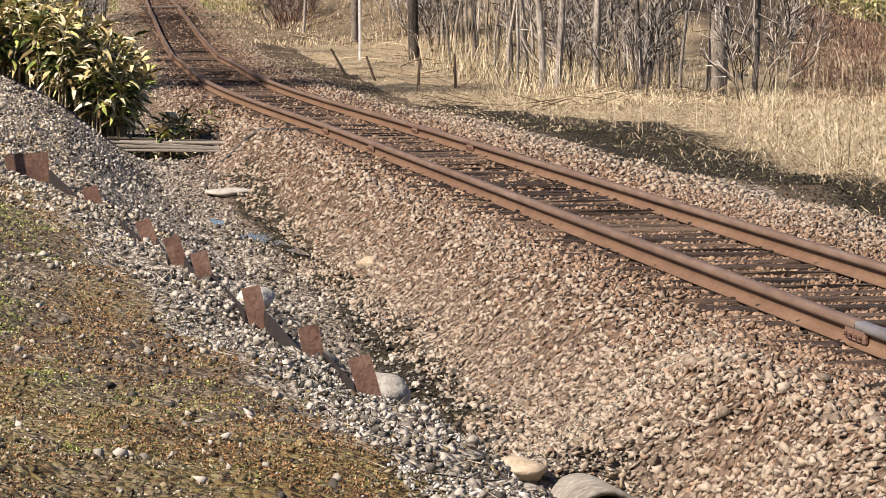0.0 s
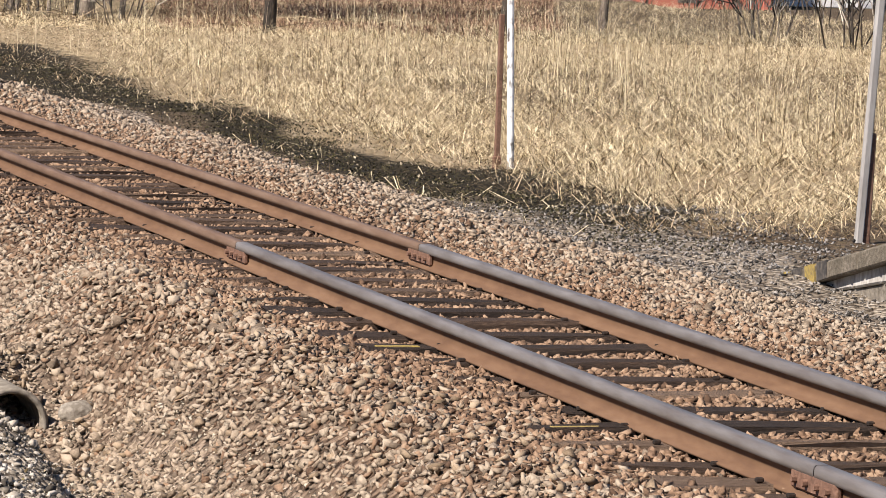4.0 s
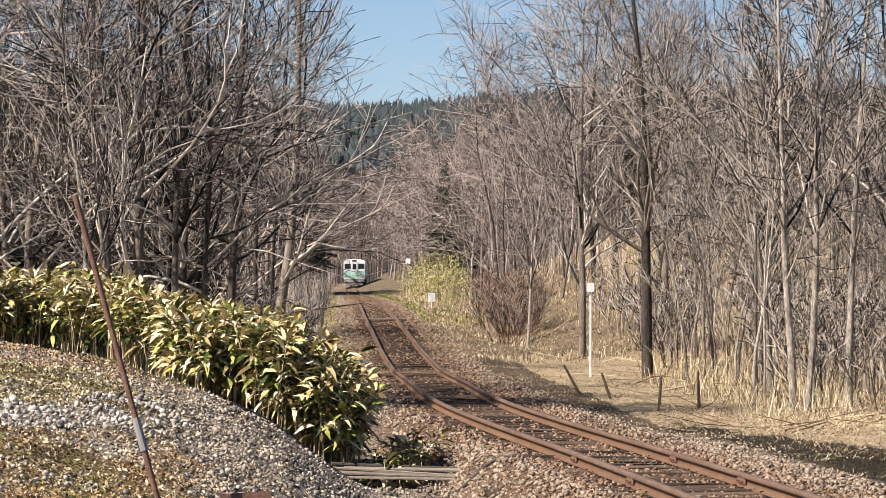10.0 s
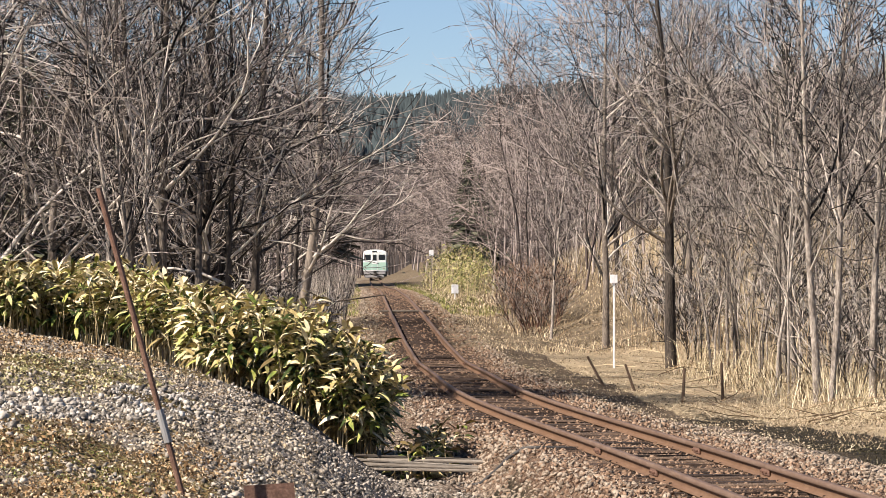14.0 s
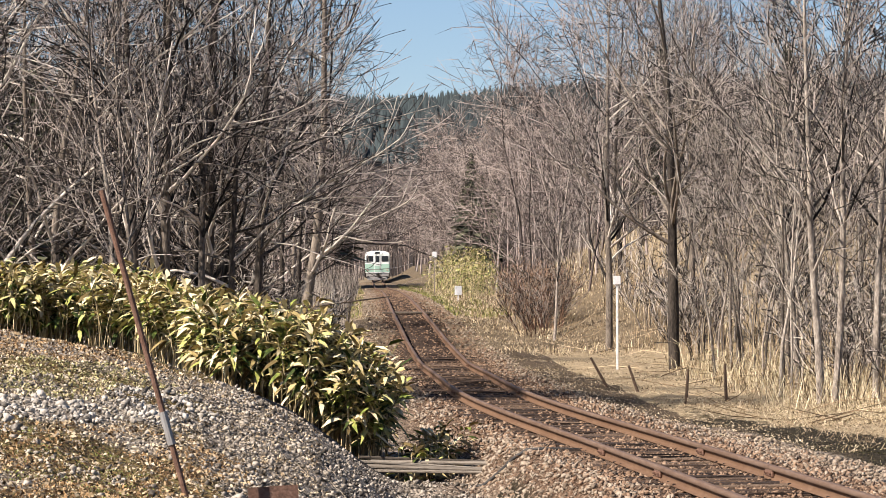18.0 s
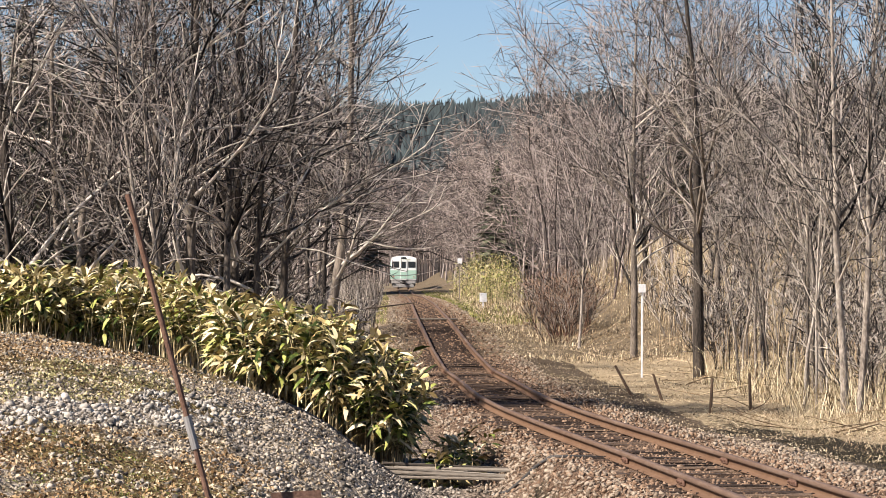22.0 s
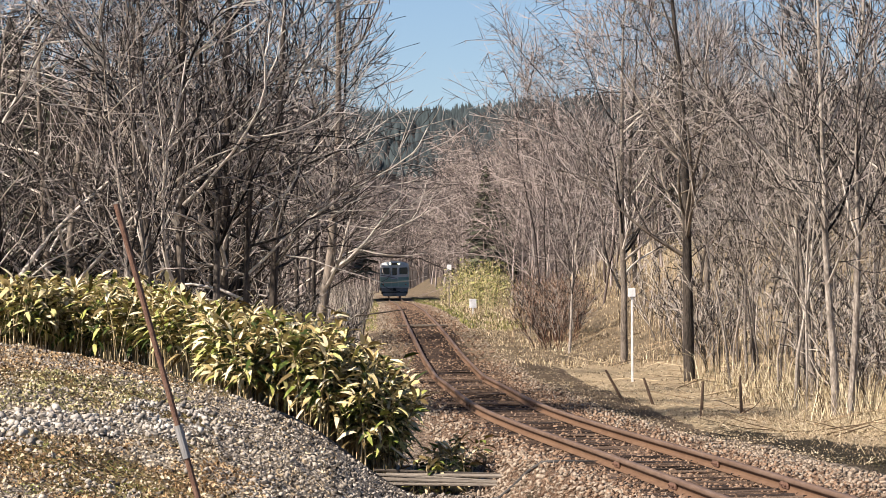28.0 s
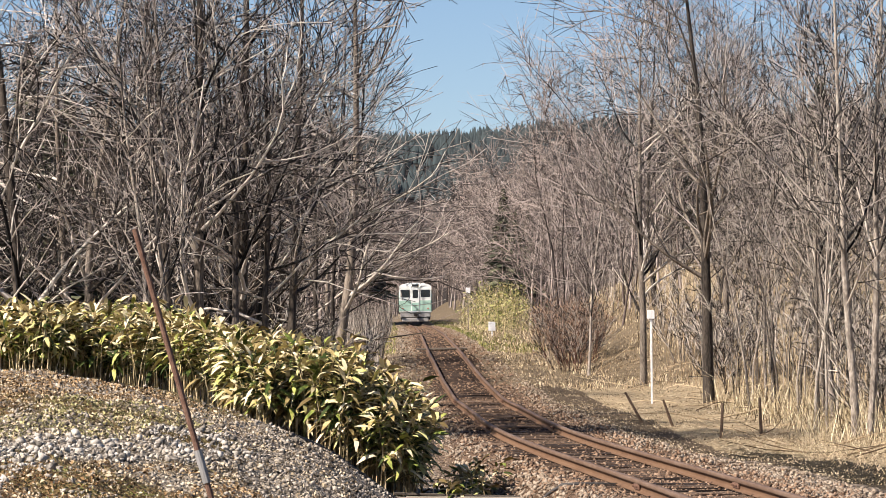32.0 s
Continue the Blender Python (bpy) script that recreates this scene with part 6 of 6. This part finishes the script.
def build_posts():
    z = float(land(9.86, 26.75, False))
    p = empty("white_lamp_post", 9.86, 26.75, z)
    tagged(p, "slim peeling white post with a dark bracket on top", "post")
    part("shaft", rod(0.033, 0.03, (0, 0, -0.3), (-0.13, 0, 3.16), 12), M_PEEL, p)
    bm = bmesh.new()
    vs = [bm.verts.new(c) for c in ((-0.19, -0.02, 3.12), (-0.07, -0.02, 3.12), (-0.12, -0.02, 2.93), (-0.19, 0.02, 3.12), (-0.07, 0.02, 3.12), (-0.12, 0.02, 2.93))]
    for f in ((0, 1, 2), (5, 4, 3), (0, 3, 4, 1), (1, 4, 5, 2), (2, 5, 3, 0)):
        bm.faces.new([vs[i] for i in f])
    part("bracket", bm, M_BLACK, p, "dark green-grey triangular bracket")
    part("cap", box(0.10, 0.08, 0.04, -0.13, 0, 3.16, 0.006), M_WHITE, p)
    b = empty("rusty_post", 9.78, 26.95, z)
    tagged(b, "short rusty angle-iron post beside the white post", "post")
    part("shaft", box(0.045, 0.045, 1.55, 0, 0, 0.6, 0.006), M_RUST, b)
    part("foot", box(0.07, 0.07, 0.2, 0, 0, 0.02, 0.01), M_RUST, b)
    z = float(land(10.45, 20.1, False))
    g = empty("grey_pole", 10.45, 20.1, z)
    tagged(g, "leaning square grey weathered pole on a rusty foot", "pole")
    part("shaft", box(0.06, 0.055, 5.2, 0.125, 0, 2.35, 0.01, pose(0, 0, 0, 0, 3.0, 0)), M_GREYPOLE, g)
    part("foot", box(0.085, 0.06, 0.95, 0.055, 0.02, 0.3, 0.01, pose(0, 0, 0, 0, 1.2, 0)), M_RUST, g, "rusty steel foot")
    s = empty("line_sign", 10.27, 94.0, float(land(10.27, 94, False)))
    tagged(s, "white wooden line-side sign post", "sign")
    part("post", box(0.045, 0.04, 2.3, 0, 0, 1.1, 0.006), M_WHITE, s)
    part("board", box(0.17, 0.03, 0.20, -0.01, -0.04, 2.15, 0.006), M_WHITE, s, "pale grey-white square board")
    w = empty("white_marker", 17.6, 232.0, float(land(17.6, 232, False)))
    w.matrix_basis = pose(0.0694 * 205, 205, float(land(0.0694 * 205, 205, False)))
    tagged(w, "small white marker board beside the far line", "marker")
    part("board", box(0.36, 0.04, 0.46, 0, 0, 0.55, 0.01), M_WHITE, w)
    part("post", box(0.06, 0.05, 0.6, 0, 0.03, 0.2, 0.005), M_WHITE, w)
    w = empty("white_marker")
    w.matrix_basis = pose(0.0635 * 255, 255, float(land(0.0635 * 255, 255, False)))
    tagged(w, "small white marker board in the far bamboo", "marker")
    part("board", box(0.28, 0.04, 0.36, 0, 0, 2.6, 0.01), M_WHITE, w)
    part("post", box(0.05, 0.05, 2.5, 0, 0.03, 1.25, 0.005), M_WOODOLD, w)
    for x, y, h, lean in ((9.05, 71.5, 0.62, 0.03), (9.9, 72.5, 0.68, -0.02), (8.4, 79.0, 0.62, -0.30), (8.9, 78.0, 0.5, -0.16)):
        st = empty("wooden_stake", x, y, float(land(x, y, False)))
        tagged(st, "dark weathered wooden stake beside the track", "stake", "stakes by the line")
        part("shaft", rod(0.035, 0.024, (-0.5 * lean, 0, -0.2), (lean, 0, h), 7), M_SLEEPER, st)


def build_platform():
    plat = empty("platform")
    tagged(plat, "low concrete platform end with ramp and worn yellow-black edge", "platform")
    x0, x1 = 8.66, 12.4
    ytip, ycor, yend, top, low = 17.1, 13.7, -30.0, 0.42, -0.5
    def slab(name, prof, xa, xb, mat, label=""):
        bm = bmesh.new()
        a = [bm.verts.new((xa, y, z)) for y, z in prof]
        b = [bm.verts.new((xb, y, z)) for y, z in prof]
        bm.faces.new(a)
        bm.faces.new(b[::-1])
        for i in range(len(prof)):
            j = (i + 1) % len(prof)
            bm.faces.new((a[i], b[i], b[j], a[j]))
        bmesh.ops.recalc_face_normals(bm, faces=bm.faces)
        bmesh.ops.bevel(bm, geom=list(bm.edges), offset=0.012, segments=1, affect="EDGES")
        return part(name, bm, mat, plat, label)
    tipz = -0.29
    slab("wall", [(yend, low), (ycor, low), (ytip - 0.15, low), (ytip - 0.15, tipz - 0.12), (ycor, top - 0.30), (yend, top - 0.30)], x0 + 0.10, x1, M_CONCRETE, "grey lichen-stained concrete wall")
    marks = [ytip - 0.2 - 0.46 * k for k in range(8)] + [ycor - 0.46 * k for k in range(1, 9)]
    marks = sorted(set(marks), reverse=True)
    for ya, yb in zip(marks, marks[1:]):
        if ya - yb < 0.08:
            continue
        za, zb = (float(np.interp(v, [yend, ycor, ytip - 0.2], [top - 0.30, top - 0.30, tipz - 0.12])) for v in (ya, yb))
        ha, hb = (float(np.interp(v, [yend, ycor, ytip - 0.2], [0.18, 0.18, 0.10])) for v in (ya, yb))
        slab("block", [(ya - 0.008, za), (yb + 0.008, zb), (yb + 0.008, zb + hb), (ya - 0.008, za + ha)], x0 + 0.07, x0 + 0.45, M_WHITEWASH, "stained whitewashed block")
    # edge slabs, single stones
    d = math.hypot(ytip - ycor, top - tipz)
    for k in range(5):
        f0, f1 = k / 5, (k + 1) / 5
        y0, y1 = ytip + (ycor - ytip) * f0, ytip + (ycor - ytip) * f1
        z0, z1 = tipz + (top - tipz) * f0, tipz + (top - tipz) * f1
        slab("edge_slab", [(y0 - 0.004, z0 - 0.12), (y0 - 0.004, z0), (y1 + 0.004, z1), (y1 + 0.004, z1 - 0.12)], x0, x0 + 0.5, M_DARKCONC)
    for k in range(8):
        y0 = ycor - 0.8 * k
        slab("edge_slab", [(y0 - 0.004, top - 0.12), (y0 - 0.004, top), (y0 - 0.796, top), (y0 - 0.796, top - 0.12)], x0, x0 + 0.5, M_DARKCONC)
    slope = math.degrees(math.atan2(top - tipz, ycor - ytip))
    for k, f in enumerate((0.02, 0.09, 0.155, 0.215, 0.80, 0.875, 0.945)):
        y, z = ytip + (ycor - ytip) * (f + 0.02), tipz + (top - tipz) * (f + 0.02)
        part("edge_stripe", box(0.10, d * 0.045, 0.115, x0 + 0.043, y, z - 0.055, 0.0, pose(0, 0, 0, 180 + slope, 0, 0)), M_YELLOW if k % 2 == 0 else M_BLACK, plat, "worn warning paint")
    for k in range(10):
        part("edge_stripe", box(0.10, 0.20, 0.115, x0 + 0.043, ycor - 0.14 - 0.26 * k, top - 0.055), M_YELLOW if k % 2 == 0 else M_BLACK, plat, "worn warning paint")
    slab("deck", [(yend, top - 0.2), (ycor, top - 0.2), (ytip, tipz - 0.2), (ytip, tipz - 0.01), (ycor, top - 0.01), (yend, top - 0.01)], x0 + 0.504, x1, M_DARKCONC, "weathered concrete deck")


# ---- houses ----


def build_houses():
    y = 160.0
    x0, x1 = 53.2, 63.2
    base, eave, ridge = -1.95, 0.42, 2.2
    h = empty("yellow_house", (x0 + x1) / 2, y, base)
    tagged(h, "small yellow house with red plinth and blue sheet roof", "house")
    w, dep, hh = x1 - x0, 6.0, eave - base
    part("wall", box(w, dep, hh - 0.75, 0, dep / 2, 0.75 + (hh - 0.75) / 2), M_WALLYEL, h, "yellow plastered wall")
    part("plinth", box(w + 0.04, dep + 0.04, 0.95, 0, dep / 2, 0.275), M_WALLRED, h, "faded red plinth")
    rz = ridge - base
    bm = bmesh.new()
    a = [(-w / 2 - 0.35, -0.5, hh - 0.02), (w / 2 + 0.2, -0.5, hh - 0.02), (w / 2 + 0.2, dep / 2, rz), (-w / 2 - 0.35, dep / 2, rz), (w / 2 + 0.2, dep + 0.5, hh - 0.02), (-w / 2 - 0.35, dep + 0.5, hh - 0.02)]
    v = [bm.verts.new(q) for q in a]
    u = [bm.verts.new((q[0], q[1], q[2] - 0.12)) for q in a]
    for f in ((0, 1, 2, 3), (3, 2, 4, 5)):
        bm.faces.new([v[i] for i in f])
        bm.faces.new([u[i] for i in f[::-1]])
    for i, j in ((0, 1), (1, 2), (2, 4), (4, 5), (5, 3), (3, 0)):
        bm.faces.new((v[i], u[i], u[j], v[j]))
    bmesh.ops.recalc_face_normals(bm, faces=bm.faces)
    roof = part("roof", bm, M_ROOFBLUE, h, "bright blue sheet-metal roof")
    for k in range(22):
        f = k / 21
        xx = -w / 2 - 0.33 + (w + 0.5) * f
        part("seam", rod(0.02, 0.02, (xx, -0.5, hh), (xx, dep / 2, rz + 0.015), 4), M_ROOFBLUE, roof)
    for sx in (-w / 2 + 0.02, w / 2 - 0.02):
        bm = bmesh.new()
        vs = [bm.verts.new(q) for q in ((sx, 0.01, hh), (sx, dep - 0.01, hh), (sx, dep / 2, rz - 0.15))]
        bm.faces.new(vs)
        g = bmesh.ops.extrude_face_region(bm, geom=bm.faces[:])
        for q in g["geom"]:
            if isinstance(q, bmesh.types.BMVert):
                q.co.x += 0.06 if sx < 0 else -0.06
        bmesh.ops.recalc_face_normals(bm, faces=bm.faces)
        part("gable", bm, M_WALLYEL, h)
    ch = part("chimney", box(0.55, 0.55, 1.3, 1.9, dep / 2 - 0.5, rz + 0.15, 0.02), M_CONCRETE, h, "grey block chimney")
    part("cap", box(0.68, 0.68, 0.10, 1.9, dep / 2 - 0.5, rz + 0.78, 0.01), M_CONCRETE, ch)
    win = part("window", box(1.35, 0.06, 0.95, -1.0, -0.01, 1.45), M_GLASSDARK, h, "dark window behind slats")
    for k in range(6):
        part("slat", box(1.35, 0.04, 0.06, -1.0, -0.06, 1.07 + 0.155 * k), M_WHITE, win)
    part("door", box(0.85, 0.06, 1.5, 1.0, -0.02, 0.86), M_BARK, h, "brown timber door")
    # pale building behind
    b = empty("pale_building", x1 + 5.6, y + 7, base)
    tagged(b, "pale grey flat building beside the yellow house", "house")
    part("wall", box(10.5, 6, 3.5, 0, 0, 1.75, 0.02), M_WHITE, b)
    part("roof", box(10.9, 6.4, 0.2, 0, 0, 3.6, 0.02), M_GREYPOLE, b)
    for k in range(3):
        wd = part("window", box(0.6, 0.08, 0.8, -4.6 + 1.3 * k, -3.0, 1.9), M_GLASSDARK, b)
        part("window_frame", box(0.7, 0.06, 0.08, -4.6 + 1.3 * k, -3.05, 1.47), M_GREYPOLE, wd)
    part("door", box(1.3, 0.08, 2.1, 1.5, -3.0, 1.05), M_GLASSDARK, b)
    r = empty("red_rail", x1 - 2.0, y - 1.5, base)
    tagged(r, "low red-painted rail before the house", "rail")
    part("bar", rod(0.03, 0.03, (-1.1, 0, 0.6), (1.1, 0, 0.6), 8), M_WALLRED, r)
    for sx in (-1.05, 0, 1.05):
        part("post", rod(0.03, 0.03, (sx, 0, -0.3), (sx, 0, 0.6), 8), M_WALLRED, r)
    # utility poles by the house
    for x, yy in ((61.0, 205), (70.0, 212)):
        z = float(land(x, yy, False))
        p = empty("utility_pole", x, yy, z)
        tagged(p, "grey concrete utility pole behind the house", "pole", "utility poles")
        part("shaft", rod(0.16, 0.11, (0, 0, -0.5), (0, 0, 9), 10), M_GREYPOLE, p)
        part("crossarm", box(1.5, 0.09, 0.09, 0, -0.12, 8.4, 0.01), M_GREYPOLE, p)


# ---- the train ----


def build_train():
    """Diesel railcar, front at y = 0 facing -y, rail level z = 0."""
    t = empty("railcar")
    tagged(t, "white diesel railcar with pale green band and headlights lit", "train")
    wd, L = 2.80, 20.8
    def shell(prof_in, ya, yb, mat, name, label="", rake=0.0):
        bm = bmesh.new()
        a = [bm.verts.new((x, ya + rake * max(0, z - 2.2), z)) for x, z in prof_in]
        b = [bm.verts.new((x, yb, z)) for x, z in prof_in]
        bm.faces.new(a)
        bm.faces.new(b[::-1])
        for i in range(len(prof_in)):
            j = (i + 1) % len(prof_in)
            bm.faces.new((a[i], b[i], b[j], a[j]))
        bmesh.ops.recalc_face_normals(bm, faces=bm.faces)
        bmesh.ops.bevel(bm, geom=list(bm.edges), offset=0.05, segments=2, affect="EDGES")
        return part(name, bm, mat, t, label)
    h = wd / 2
    roof = [(-h, 3.22)] + [(h * math.cos(a), 3.25 + 0.36 * math.sin(a)) for a in np.linspace(math.pi, 0, 13)] + [(h, 3.22)]
    shell([(-h, 1.0), (-h, 3.22), (h, 3.22), (h, 1.0)], 0.0, L, M_TRAINWHITE, "body", "cream-white body")
    shell(roof, 0.02, L - 0.02, M_TRAINWHITE, "roof", "pale roof", 0.12)
    shell([(-h - 0.012, 1.08), (-h - 0.012, 2.10), (h + 0.012, 2.10), (h + 0.012, 1.08)], -0.014, L + 0.014, M_TRAINGREEN, "band", "pale green band")
    shell([(-h + 0.12, 0.35), (-h + 0.12, 0.98), (h - 0.12, 0.98), (h - 0.12, 0.35)], 0.9, L - 0.9, M_UNDER, "underframe", "dark underframe")
    part("skirt", box(2.62, 0.1, 0.42, 0, 0.1, 0.80, 0.03), M_GREYPOLE, t, "grey front apron")
    part("snowplough", box(2.3, 0.25, 0.34, 0, 0.15, 0.36, 0.05), M_GREYPOLE, t, "grey snowplough")
    door = part("end_door", box(0.72, 0.05, 2.1, 0, -0.03, 2.08, 0.015), M_TRAINWHITE, t)
    part("door_window", box(0.46, 0.03, 0.72, 0, -0.06, 2.62, 0.02), M_GLASSDARK, door)
    part("door_panel", box(0.64, 0.02, 0.75, 0, -0.05, 1.5, 0.01), M_TRAINGREEN, door)
    for s in (-1, 1):
        w = part("front_window", box(0.80, 0.05, 0.66, s * 0.88, -0.005, 2.66, 0.03), M_GLASSDARK, t)
        part("wiper", rod(0.012, 0.012, (s * 0.7, -0.05, 2.36), (s * 0.95, -0.05, 2.75), 5), M_UNDER, w)
        lamp = part("headlight", rod(0.11, 0.11, (s * 0.42, -0.02, 3.36), (s * 0.42, 0.25, 3.36), 14), M_UNDER, t)
        part("lens", rod(0.085, 0.085, (s * 0.42, -0.045, 3.36), (s * 0.42, -0.02, 3.36), 14), M_LAMP, lamp, "lit warm lens")
        part("tail_lamp", rod(0.07, 0.07, (s * 1.1, -0.05, 1.35), (s * 1.1, 0.02, 1.35), 10), M_WALLRED, t)
        part("buffer_step", box(0.3, 0.2, 0.05, s * 1.1, 0.0, 0.62), M_UNDER, t)
    part("destination_box", box(0.62, 0.06, 0.2, 0, -0.01, 3.36, 0.02), M_GLASSDARK, t)
    part("coupler", box(0.28, 0.6, 0.26, 0, -0.2, 0.86, 0.03), M_UNDER, t)
    for s in (-1, 1):
        for k in range(11):
            part("side_window", box(0.04, 1.05, 0.85, s * (h + 0.002), 2.9 + 1.5 * k, 2.5, 0.02), M_GLASSDARK, t)
        for yy in (1.5, L - 1.5):
            part("side_door", box(0.05, 0.95, 1.9, s * (h + 0.005), yy, 2.05, 0.02), M_TRAINGREEN, t)
    for yy in (3.2, L - 3.2):
        bog = part("bogie", box(1.9, 2.9, 0.34, 0, yy, 0.52, 0.04), M_UNDER, t)
        for dy in (-1.05, 1.05):
            for s in (-1, 1):
                part("wheel", rod(0.41, 0.41, (s * 0.50, yy + dy, 0.43), (s * 0.62, yy + dy, 0.43), 20), M_RUST, bog)
    return t


build_bank_things()
build_posts()
build_platform()
build_houses()
railcar = build_train()
build_stones()
build_track()


def motions():
    rows = []
    for t, d in ((0.0, 615.0), (6.0, 560.0), (9.0, 530.0), (13.0, 492.0), (18.0, 465.0), (22.0, 433.0), (25.5, 411.0), (29.0, 384.0), (32.0, 350.0)):
        x, z = float(line_x(d)), float(line_z(d))
        x2 = float(line_x(d + 18))
        rows.append((t, pose(x, d, z, 0, 0, -math.degrees(math.atan2(x2 - x, 18)))))
    walk(railcar, rows)


motions()
